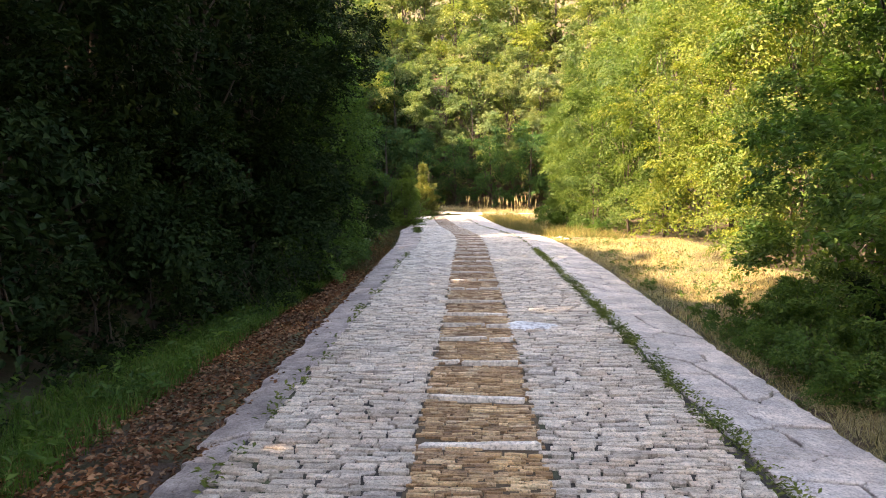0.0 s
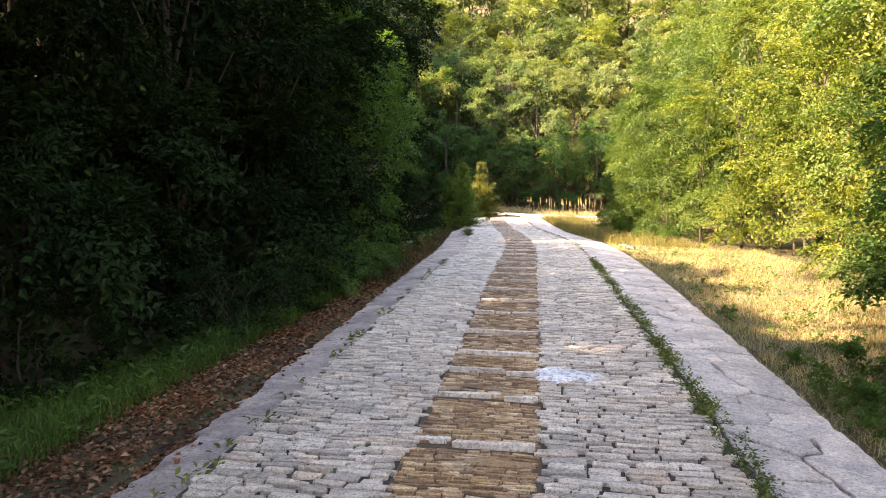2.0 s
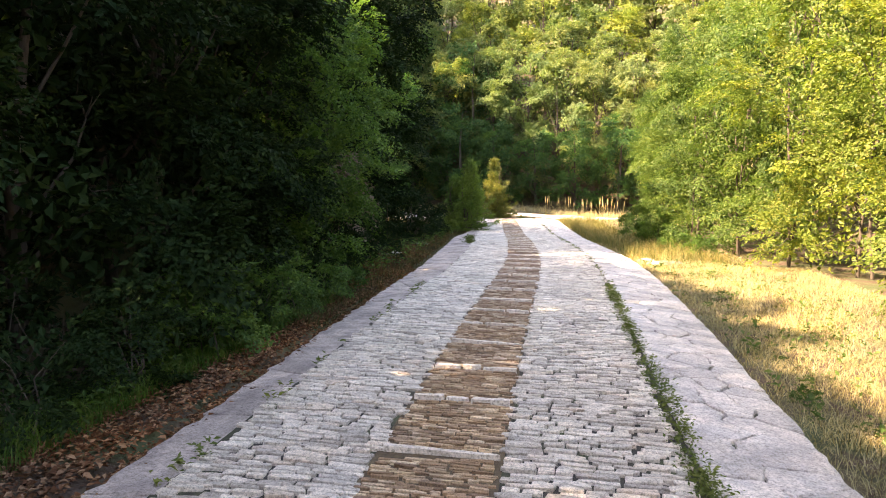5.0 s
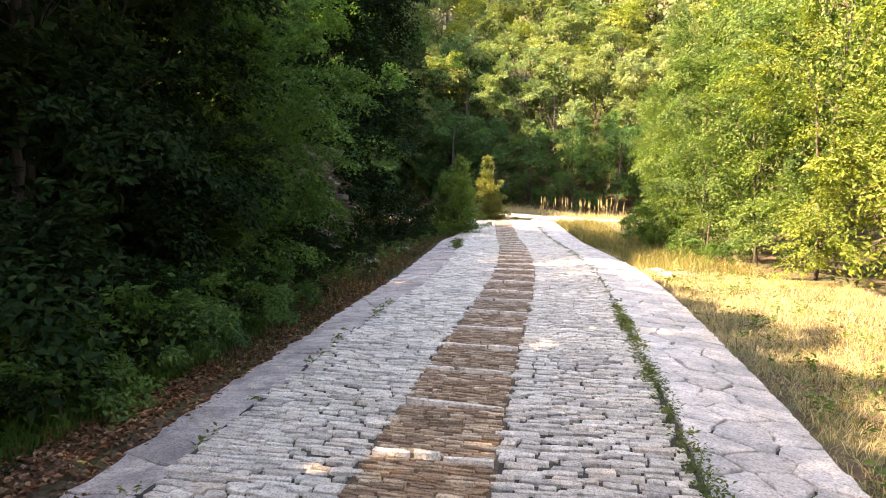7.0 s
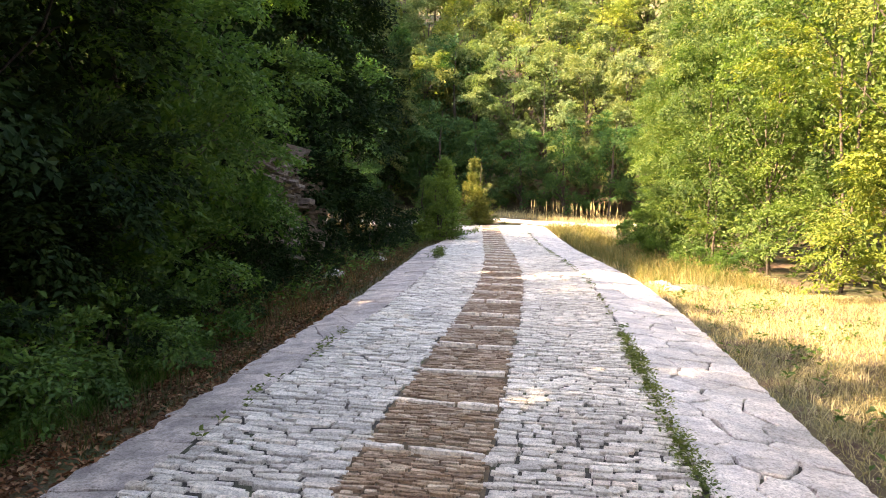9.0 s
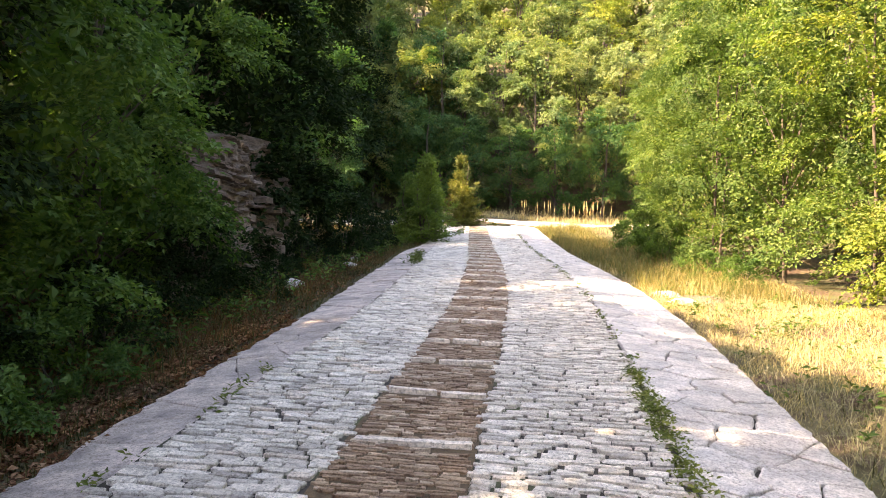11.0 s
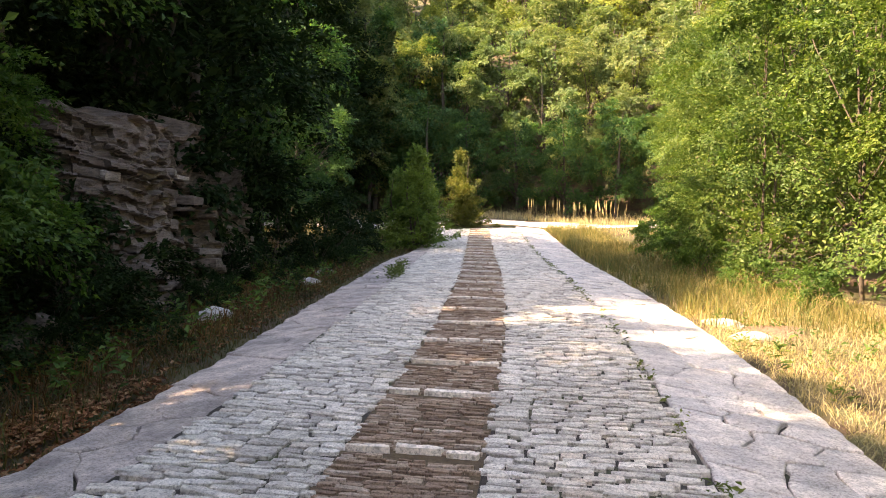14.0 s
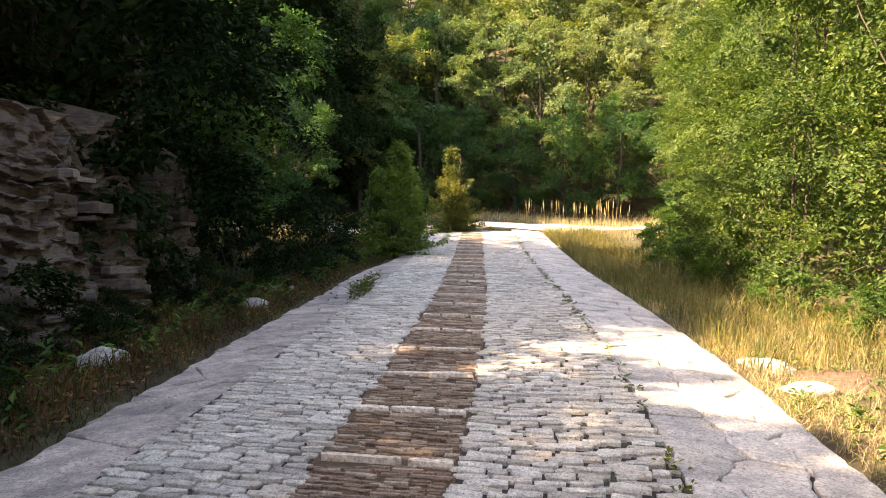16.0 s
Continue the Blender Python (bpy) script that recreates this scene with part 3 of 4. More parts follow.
scatter(near_wood_kinds, [(-15, 69.5, 1.0), (-11.4, 70.0, 0.95), (-8.6, 70.4, 0.9), (-5.8, 69.8, 0.95), (-3.0, 70.2, 0.9), (-0.2, 69.8, 0.95), (2.6, 70, 0.9)] + [(x, 67.5 + 1.6 * math.sin(x * 2.1), 0.42) for x in (-15, -12.2, -9.6, -7.2, -4.8, -2.6, -0.2, 2.2)] + [p for p in far if 60 < p[1] < 84 and (p[1] > 69.5 or p[0] < -14)], 14)
scatter(wood_kinds, [p for p in far if not 60 < p[1] < 84], 4)
scatter(bush_kinds, [(-5.9, 23.7, 0.95), (-6.5, 24.3, 1.1), (-6.0, 25.0, 0.5), (-6.05, 26.6, 0.4), (-7.3, 24.4, 0.8), (-7.4, 25.9, 0.75), (-7.5, 27.4, 0.8), (-7.2, 29.4, 0.7),
                     (-7.9, 36.2, 1.25), (-7.0, 33.4, 0.85), (-8.8, 34.0, 1.1), (-7.6, 30.2, 0.7), (-8.6, 39.0, 1.3)]
        + by_road([(-4.2, 2.2, 0.8), (-4.3, 3.8, 0.9), (-4.1, 5.4, 0.8), (-4.2, 7.0, 0.9), (-4.0, 8.6, 0.8), (-4.0, 10.2, 0.85), (-3.7, 11.8, 0.75), (-3.0, 11.0, 0.6), (-2.85, 12.3, 0.65), (-3.4, 15.0, 0.8), (-3.5, 16.9, 0.8), (-3.4, 19.4, 0.6), (-3.8, 21.2, 0.6), (-4.6, 24.2, 0.5),
                   (-3.2, 15.3, 0.6), (-3.0, 17.0, 0.55), (-3.4, 13.8, 0.6), (4.4, 6.6, 0.9), (4.4, 8.8, 0.8),
                   (-3.3, 25.6, 0.3), (-3.9, 26.6, 0.4), (-3.0, 27.8, 0.25), (-3.6, 29.2, 0.4), (-3.2, 30.6, 0.3), (-3.0, 32.4, 0.35), (-3.4, 34.2, 0.45), (-2.9, 23.2, 0.25), (-3.5, 22.4, 0.35)]), 6)


scatter(verge_bush_kinds, by_road([(3.0, 4.2, 0.5), (3.05, 5.0, 0.55), (3.0, 5.8, 0.5), (3.05, 6.6, 0.55), (3.0, 7.4, 0.5), (3.05, 8.1, 0.45), (3.7, 5.4, 0.7), (3.7, 7.0, 0.7), (3.7, 8.4, 0.65), (3.4, 9.2, 0.6), (4.1, 10.6, 0.6), (2.95, 8.7, 0.42), (3.0, 9.9, 0.4), (3.5, 10.0, 0.5), (2.72, 7.0, 0.3), (2.72, 7.7, 0.3), (2.72, 8.4, 0.28), (2.75, 9.1, 0.28),
                                   (-2.75, 13.3, 0.72), (-2.75, 14.4, 0.7), (-2.75, 15.6, 0.65), (-2.8, 16.8, 0.6), (-3.0, 18.2, 0.6),
                                   (2.75, 9.6, 0.22), (2.75, 10.9, 0.18), (2.8, 13.6, 0.16), (4.9, 28.6, 0.5), (4.6, 30.2, 0.5), (4.4, 32.6, 0.6), (4.8, 34.4, 0.9), (5.0, 37.0, 1.0), (5.6, 40.2, 1.0), (6.4, 43.6, 1.0)]), 21)


def sapling(name, height, spread, seed, mat, label):
    """A young tree: upright leader, boughs in tiers that narrow to a point."""
    r = random.Random(seed)
    tips = []
    for i in range(76):
        t = ((i + r.random()) / 76) ** 1.15
        w = spread * (1.03 - t) ** 1.1 * r.uniform(0.35, 1.25)
        a = i * 2.4 + r.uniform(-0.4, 0.4)
        tips.append((math.cos(a) * w, math.sin(a) * w, 0.15 + t * (height - 0.2) + r.uniform(-0.1, 0.1), math.cos(a), math.sin(a), r.uniform(0.0, 0.7) + 1.1 * t))
    ob = thing(name, label, "young tree", "young trees at the road's end")
    under("trunk", limbs_mesh(name + "_limbs", seed, height, [(x * 0.7, y * 0.7, z, 0.15, 0.15, 0.2) for x, y, z, *_ in tips[::4]], 0.04), ob)
    under("crown", crown_mesh(name + "_crown", seed, tips, 9, 12, 0.08, mat, 0.6, 0.05, 0.05), ob)
    return ob


for h, w, seed, mat, x, y, label in ((3.1, 1.2, 7, M_LEAF_SHRUB, -6.15, 38.6, "young bushy green tree beside the road's end"), (2.3, 1.0, 9, M_LEAF_SHRUB, -6.9, 39.2, "young bushy green tree beside the road's end"),
                                     (2.5, 0.9, 10, M_LEAF_SHRUB, -6.5, 40.6, "young bushy green tree beside the road's end"), (3.3, 1.35, 8, M_LEAF_GOLD, -7.0, 48.5, "slender young tree with yellowing leaves"),
                                     (1.9, 0.8, 12, M_LEAF_GOLD, -6.6, 47.5, "slender young tree with yellowing leaves")):
    put(sapling("young_tree", h, w, seed, mat, label), x, y, first=True)


# ---- grass and litter ----


def blades(name, seed, n, where, height, width, mat, lean=0.35):
    """Grass blades in two bent segments; where(rng, n) gives their x and y."""
    r = np.random.default_rng(seed)
    x, y = where(r, n)
    n = len(x)
    z = terrain(x, y) - 0.01
    h = height * r.uniform(0.45, 1.25, n)
    a = r.uniform(0, 2 * np.pi, n)
    b = a + np.pi / 2 + r.normal(scale=0.5, size=n)
    ln = lean * r.uniform(0.2, 1.8, n) * h
    w = width * r.uniform(0.6, 1.3, n)
    sx, sy = np.cos(a) * w / 2, np.sin(a) * w / 2
    dx, dy = np.cos(b) * ln, np.sin(b) * ln
    o = np.zeros(n)
    v = np.stack([np.stack([x - sx, y - sy, z], -1), np.stack([x + sx, y + sy, z], -1),
                  np.stack([x + sx * 0.7 + dx * 0.35, y + sy * 0.7 + dy * 0.35, z + h * 0.6], -1),
                  np.stack([x - sx * 0.7 + dx * 0.35, y - sy * 0.7 + dy * 0.35, z + h * 0.6], -1),
                  np.stack([x + dx + sx * 0.1, y + dy + sy * 0.1, z + h * (1 - 0.25 * lean)], -1),
                  np.stack([x + dx - sx * 0.1, y + dy - sy * 0.1, z + h * (1 - 0.25 * lean)], -1)], 1).reshape(-1, 3)
    k = np.arange(n)[:, None] * 6
    f = np.concatenate([k + np.array([[0, 1, 2, 3]]), k + np.array([[3, 2, 4, 5]])])
    return quick_mesh(name, v, f, mat)


def band(y0, y1, lo, hi, patchy=0.0):
    def where(r, n):
        y = r.uniform(y0, y1, n)
        a = lo(y) if callable(lo) else lo
        b = hi(y) if callable(hi) else hi
        off = a + (b - a) * r.random(n)
        x = centre(y) + off
        keep = r.random(n) > patchy * (0.5 - 0.5 * waves(x * 1.7, y * 1.3, 0.35))
        return x[keep], y[keep]
    return where


def stuff(name, me, label, category):
    return tagged(new(name, me), label, category, kind="stuff")


stuff("dry_grass", blades("dry_grass", 1, 110000, band(4, 34, lambda y: right_edge(y) + 0.03, lambda y: np.interp(y, [4, 12, 26, 34], [3.4, 5.6, 6.2, 5.4]), 0.4), 0.13, 0.005, M_GRASS_DRY, 1.3),
      "dry golden grass along the sunlit verge", "grass")
stuff("tall_grass", blades("tall_grass", 2, 15000, band(26, 50, lambda y: right_edge(y) + 0.05, lambda y: np.interp(y, [26, 50], [5.4, 4.8]), 0.3), 0.42, 0.009, M_GRASS_OLIVE, 0.6),
      "tall yellow-green grass under the trees", "grass")
stuff("mixed_grass", blades("mixed_grass", 3, 12000, band(6, 50, lambda y: right_edge(y) + 0.05, lambda y: right_edge(y) + 3.0, 0.8), 0.17, 0.006, M_GRASS_MIXED, 0.8),
      "half dry grass of the verge", "grass")
stuff("green_grass", blades("green_grass", 4, 26000, band(1, 17, lambda y: left_edge(y) - np.interp(y, [1, 10, 17], [2.0, 1.6, 0.9]), lambda y: left_edge(y) - np.interp(y, [1, 10, 17], [0.8, 0.65, 0.4]), 0.4), 0.22, 0.008, M_GRASS_GREEN, 0.6),
      "fresh green grass on the shaded verge", "grass")
stuff("verge_weeds", blades("verge_weeds", 5, 20000, band(15, 48, lambda y: left_edge(y) - np.interp(y, [15, 20, 30, 48], [0.9, 2.6, 3.6, 5]), lambda y: left_edge(y) - 0.05, 0.5), 0.2, 0.009, M_GRASS_MIXED, 0.7),
      "brown and green weeds on the shaded verge", "grass")


def far_place(r, n):
    x = r.uniform(-22, 6, n)
    y = r.uniform(48, 66, n)
    keep = (np.abs(y - 53.5 - 0.1 * (x + 6)) > 3.2) & ((x > centre(y) + 2.6) | (x < centre(y) - 2.6) | (y > 51))
    return x[keep], y[keep]


stuff("meadow_grass", blades("meadow_grass", 6, 18000, far_place, 0.4, 0.016, M_GRASS_DRY, 0.5), "dry yellow meadow grass at the clearing", "grass")
stuff("left_meadow", blades("left_meadow", 7, 10000, lambda r, n: (r.uniform(-14, -6.5, n) - 0.25 * 8, r.uniform(36, 60, n)), 0.3, 0.014, M_GRASS_MIXED, 0.6), "shaded half dry meadow grass", "grass")


stuff("edge_weeds", blades("edge_weeds", 22, 22000, band(16, 38, lambda y: left_edge(y) - 1.1, lambda y: left_edge(y) + 0.03, 0.35), 0.11, 0.007, M_GRASS_MIXED, 0.9),
      "low brown and green weeds along the shaded pavement edge", "grass")


def litter(name, seed, n, where, size):
    r = np.random.default_rng(seed)
    x, y = where(r, n)
    n = len(x)
    base = np.stack([x, y, terrain(x, y) + r.uniform(0.02, 0.05, n)], -1)
    a = r.uniform(0, 6.283, n)
    along = np.stack([np.cos(a), np.sin(a), r.normal(scale=0.25, size=n)], -1)
    nor = np.stack([r.normal(scale=0.35, size=n), r.normal(scale=0.35, size=n), np.ones(n)], -1)
    ln = size * r.uniform(0.6, 1.3, n)
    v, f = leaf_blades(r, base, along, nor, ln, ln * 0.6, 0.25)
    return quick_mesh(name, v, f, M_LITTER)


stuff("leaf_litter", litter("leaf_litter", 8, 26000, band(2, 22, lambda y: left_edge(y) - np.interp(y, [2, 10, 18], [1.3, 0.9, 0.6]), lambda y: left_edge(y) + np.interp(y, [2, 12, 20], [0.16, 0.12, 0.02]), 0.1), 0.05),
      "brown fallen leaves along the pavement edge", "leaves")
stuff("leaf_litter", litter("leaf_litter_bank", 9, 20000, band(16, 34, lambda y: left_edge(y) - 4.2, lambda y: left_edge(y) - 0.1, 0.5), 0.06), "russet fallen leaves below the rock", "leaves")


def weeds(name, seed, n, where, size, lift, on=surface, mat=M_WEED):
    r = np.random.default_rng(seed)
    x, y = where(r, n)
    n = len(x)
    per = 9
    bx, by = np.repeat(x, per), np.repeat(y, per)
    base = np.stack([bx + r.normal(scale=0.03, size=n * per), by + r.normal(scale=0.03, size=n * per), on(bx, by) + r.uniform(-0.02, lift, n * per)], -1)
    a = r.uniform(0, 6.283, n * per)
    along = np.stack([np.cos(a), np.sin(a), r.uniform(-0.1, 0.9, n * per)], -1)
    nor = np.stack([r.normal(scale=0.5, size=n * per), r.normal(scale=0.5, size=n * per), np.ones(n * per)], -1)
    ln = size * r.uniform(0.5, 1.4, n * per)
    v, f = leaf_blades(r, base, along, nor, ln, ln * 0.45)
    return quick_mesh(name, v, f, mat)


stuff("joint_weeds", weeds("joint_weeds", 10, 1900, band(2, 20, 1.5, 1.66, 0.9), 0.035, 0.05), "small green weeds in the gutter joint", "weeds")
stuff("joint_grass", blades("joint_grass", 18, 9000, band(2, 19, 1.5, 1.66, 0.7), 0.07, 0.005, M_GRASS_OLIVE, 1.0), "thin yellow-green grass in the gutter joint", "grass")
stuff("strip_grass", blades("strip_grass", 19, 5000, band(2, 26, -0.42, 0.42, 1.0), 0.035, 0.005, M_GRASS_OLIVE, 1.6), "short withered grass between the edge stones", "grass")
stuff("strip_edge_grass", blades("strip_edge_grass", 20, 3200, band(2, 20, -0.41, -0.36, 0.9), 0.05, 0.005, M_GRASS_DRY, 1.3), "dry grass along the brown strip's edge", "grass")
stuff("strip_edge_grass", blades("strip_edge_grass_far_side", 21, 3200, band(2, 20, 0.36, 0.41, 0.9), 0.05, 0.005, M_GRASS_DRY, 1.3), "dry grass along the brown strip's edge", "grass")
stuff("joint_weeds", weeds("joint_weeds_far", 11, 260, band(14, 46, 1.52, 1.62, 0.95), 0.045, 0.035), "sparse green weeds in the gutter joint", "weeds")
stuff("joint_weeds", weeds("joint_weeds_left", 12, 110, band(3, 20, -1.55, -1.42, 1.0), 0.05, 0.05), "sparse green weeds in the gutter joint", "weeds")
stuff("joint_weeds", weeds("weed_tuft", 13, 80, lambda r, n: (-4.35 + r.normal(scale=0.07, size=n) - 0.2 * (yy_ := r.normal(scale=0.7, size=n)), 30.4 + yy_), 0.06, 0.16), "leafy weed tuft in the pavement joint", "weeds")


stuff("undergrowth", blades("undergrowth", 14, 11000, band(18.5, 34, lambda y: left_edge(y) - np.interp(y, [18, 24, 34], [2.6, 4.2, 4.2]), lambda y: left_edge(y) - 0.35, 0.35), 0.3, 0.01, M_GRASS_RUST, 0.9),
      "rusty brown undergrowth below the rock", "undergrowth")
stuff("undergrowth", weeds("undergrowth_leaves", 15, 1300, band(17, 38, lambda y: left_edge(y) - np.interp(y, [18, 24, 38], [2.2, 4.0, 4.4]), lambda y: left_edge(y) - 0.3, 0.8), 0.09, 0.3, terrain, M_LEAF_MID),
      "low green leafy plants in the verge", "undergrowth")
stuff("undergrowth", weeds("verge_leaves", 16, 700, band(3, 16, lambda y: left_edge(y) - 2.0, lambda y: left_edge(y) - 0.7, 0.8), 0.08, 0.22, terrain, M_LEAF_MID),
      "low green leafy plants in the shaded verge", "undergrowth")
stuff("undergrowth", weeds("sunny_verge_leaves", 17, 800, band(6, 36, lambda y: right_edge(y) + 0.05, lambda y: right_edge(y) + 2.2, 1.0), 0.07, 0.14, terrain, M_LEAF_GREEN),
      "small green plants among the dry grass", "undergrowth")


def seed_stalk(name, seed):
    """A tall dry stalk with a narrow seed head."""
    ob = thing(name, "tall dry grass stalk with a pale seed head", "stalk", "dry stalks in the clearing")
    r = random.Random(seed)
    h = 1.25
    lean = Vector((r.uniform(-0.12, 0.12), r.uniform(-0.12, 0.12), 0))
    v, f = tube([(0, 0, -0.05), lean * 0.3 + Vector((0, 0, h * 0.5)), lean + Vector((0, 0, h))], [0.008, 0.006, 0.004], 5)
    under("stem", quick_mesh("stalk_stem", v, f, M_GRASS_DRY), ob)
    v, f = tube([lean * 0.75 + Vector((0, 0, h * 0.72)), lean * 0.9 + Vector((0, 0, h * 0.85)), lean * 1.1 + Vector((0, 0, h * 1.12))], [0.008, 0.022, 0.004], 6)
    under("seed_head", quick_mesh("stalk_head", v, f, M_GRASS_DRY), ob)
    return ob


stalk = seed_stalk("dry_stalk", 3)
first = True
for i in range(34):
    x = -5.5 + 5.2 * rng.random() ** 1.0
    put(stalk, x, 57.5 + rng.uniform(-0.8, 3.0), rng.uniform(0, 360), rng.uniform(0.6, 1.05), first=first)
    first = False

# ---- rock outcrop, boulders, rubble ----


def block(w, d, h, seed, extra=2, round_=0.16):
    """A roughly split stone, a ragged oblong with chamfered edges, centred on its foot: verts and faces. extra: corners between those of the long sides."""
    r = random.Random(seed)
    skew = r.uniform(-0.12, 0.12) * d
    ring = []
    for sy in (-1, 1):
        for k in range(extra + 2):
            t = k / (extra + 1) * 2 - 1
            corner = abs(t) == 1
            x = t * w / 2 * (r.uniform(0.86, 1.0) if corner else r.uniform(0.8, 1.15))
            y = d / 2 * (r.uniform(0.62, 0.95) if corner else r.uniform(0.8, 1.12)) + t * skew * sy
            ring.append((-sy * x, sy * y))
    sides = len(ring)
    ring.reverse()
    if (ring[1][0] - ring[0][0]) * (ring[sides // 2][1] - ring[0][1]) - (ring[1][1] - ring[0][1]) * (ring[sides // 2][0] - ring[0][0]) < 0:
        ring.reverse()
    e = min(w, d) * round_
    verts = [(x, y, 0) for x, y in ring]
    verts += [(x * 0.99, y * 0.985, h - e * 0.7 + r.uniform(-0.2, 0.2) * e) for x, y in ring]
    tilt = r.uniform(-0.06, 0.06) * h
    for x, y in ring:
        verts.append((x * (1 - 2 * e / w), y * (1 - 2 * e / d), h + tilt * x / w + r.uniform(-0.7, 0.4) * e))
    faces = []
    for lv in (0, 1):
        for k in range(sides):
            faces.append((lv * sides + k, lv * sides + (k + 1) % sides, (lv + 1) * sides + (k + 1) % sides, (lv + 1) * sides + k))
    verts.append((r.uniform(-0.1, 0.1) * w, r.uniform(-0.1, 0.1) * d, h + r.uniform(-0.4, 0.6) * e))
    faces += [(2 * sides + k, 2 * sides + (k + 1) % sides, 3 * sides) for k in range(sides)]
    return verts, faces


def outcrop(name, x, y0, y1, depth, height, seed, label):
    """A bedded cliff that faces the road: stepped blocks in tilted layers, worn round at its ends."""
    r = random.Random(seed)
    layers, z = [], -0.6
    while z < height + 1:
        layers.append(z)
        z += r.choice((0.03, 0.04, 0.05, 0.065, 0.085, 0.12))
    sizes = [r.uniform(0.15, 0.5) for _ in layers]
    pushes = [r.uniform(-0.09, 0.07) for _ in layers]
    chance = random.Random(seed + 1)
    blocks = {}
    base = float(terrain(np.array(x + 0.5), np.array(0.5 * (y0 + y1))))
    nu, nv = 200, 130
    ym, half = 0.5 * (y0 + y1), 0.5 * (y1 - y0)
    verts = []
    for j in range(nv + 1):
        q = j / nv
        zz = -0.3 + (height + 0.3) * min(1.0, q / 0.9)
        cap = max(0.0, (q - 0.9) / 0.1)
        for i in range(nu + 1):
            a = math.pi * (i / nu - 0.5)
            ca, sa = math.cos(a), math.sin(a)
            px, py = depth * abs(ca) ** 0.5, half * math.copysign(abs(sa) ** 0.7, sa)
            wz = zz + 0.10 * (ym + py) - 0.1 * ym + 0.05 * math.sin(py * 2.3 + seed) + 0.03 * math.sin(py * 7)
            k = max(n for n, lz in enumerate(layers) if lz <= max(wz, -0.6))
            cell = (k, math.floor(py / sizes[k] + pushes[k] * 9))
            if cell not in blocks:
                blocks[cell] = chance.uniform(-0.1, 0.08)
            dent = 0.22 * math.sin(py * 2.2 + seed) + 0.16 * noise.noise(Vector((py * 1.1, zz * 0.9, seed))) + 0.05 * noise.noise(Vector((py * 6, zz * 9, seed)))
            push = pushes[k] + blocks[cell] + dent - 0.13 * max(0, zz) ** 1.2
            px, py = px + push * ca, py + push * sa * 0.7
            lip = 0.7 * noise.noise(Vector((py * 1.7, 4.0, seed)))
            verts.append((x - depth + px * (1 - 0.75 * cap), ym + py * (1 - 0.35 * cap), base + zz + lip * q + 0.15 * cap))
    faces = [(j * (nu + 1) + i, j * (nu + 1) + i + 1, (j + 1) * (nu + 1) + i + 1, (j + 1) * (nu + 1) + i) for j in range(nv) for i in range(nu)]
    ob = thing(name, label, "rock")
    under("cliff_face", quick_mesh(name, verts, faces, M_ROCK), ob)
    for n in range(int(half * 14)):
        v, f = block(r.uniform(0.25, 0.5), r.uniform(0.2, 0.5), r.uniform(0.05, 0.14), r.random(), 2, 0.08)
        zz = r.uniform(0, height * 0.8)
        m = pose(x - 0.02 - 0.16 * zz + r.uniform(-0.12, 0.02), ym + half * r.uniform(-0.7, 0.7), base + zz, r.uniform(-9, -2), r.uniform(-6, 6), r.uniform(-30, 30))
        under("rock_slab", poly_mesh("rock_slab", [tuple(m @ Vector(p)) for p in v], f, M_ROCK), ob)
    return ob


outcrop("rock_outcrop", -6.35, 24.5, 28.3, 1.3, 2.6, 3, "layered red-brown and grey rock face beside the verge")
outcrop("rock_outcrop", -7.5, 30.1, 31.3, 0.7, 2.1, 5, "narrow grey rock pillar among the bushes")


def boulder(name, x, y, w, d, h, seed, label, mat=M_BOULDER, group="loose stones"):
    bm = bmesh.new()
    bmesh.ops.create_icosphere(bm, subdivisions=3, radius=0.5)
    for v in bm.verts:
        n = noise.noise(v.co * 2.3 + Vector((seed, 0, 0))) * 0.25 + noise.noise(v.co * 6 + Vector((0, seed, 0))) * 0.08
        p = v.co * (1 + n)
        v.co = Vector((p.x * w, p.y * d, max(-0.2, p.z) * h))
    me = bpy.data.meshes.new(name)
    bm.to_mesh(me)
    bm.free()
    me.materials.append(mat)
    ob = new(name, me)
    ob.matrix_basis = pose(x, y, float(terrain(np.array(x), np.array(y))) + 0.02, 0, 0, seed * 47)
    return tagged(ob, label, "stone", group)


boulder("boulder", -5.12, 25.2, 0.5, 0.36, 0.34, 1, "pale stone lying in the shaded verge")
boulder("boulder", -6.1, 31.3, 0.5, 0.4, 0.3, 2, "grey stone among weeds")
boulder("boulder", -5.5, 29.1, 0.55, 0.35, 0.26, 3, "grey stone at the pavement edge")
boulder("boulder", -6.2, 23.6, 0.6, 0.6, 0.6, 4, "broken rock at the foot of the cliff", M_ROCK)
boulder("boulder", -6.0, 22.9, 0.45, 0.5, 0.45, 5, "broken rock at the foot of the cliff", M_ROCK)
boulder("boulder", -2.75, 3.9, 0.4, 0.5, 0.32, 6, "grey stone in the dark verge")
boulder("flat_stone", 0.98, 26.6, 0.6, 0.3, 0.16, 7, "flat pale stone at the pavement edge")
boulder("flat_stone", 1.15, 25.7, 0.45, 0.28, 0.14, 8, "flat pale stone at the pavement edge")
boulder("earth_mound", 1.5, 26.15, 0.85, 0.7, 0.16, 9, "bare reddish earth beside the flat stones", M_EDGE, "")

# gravel track that crosses the road's end
verts, faces = [], []
xs = np.linspace(-24, 3, 28)
for x in xs:
    for k in range(5):
        y = 53.5 + 0.1 * (x + 6) + (k - 2) * 1.45 + 0.3 * math.sin(x * 0.7 + k)
        verts.append((x, y, float(terrain(np.array(x), np.array(y))) + 0.035))
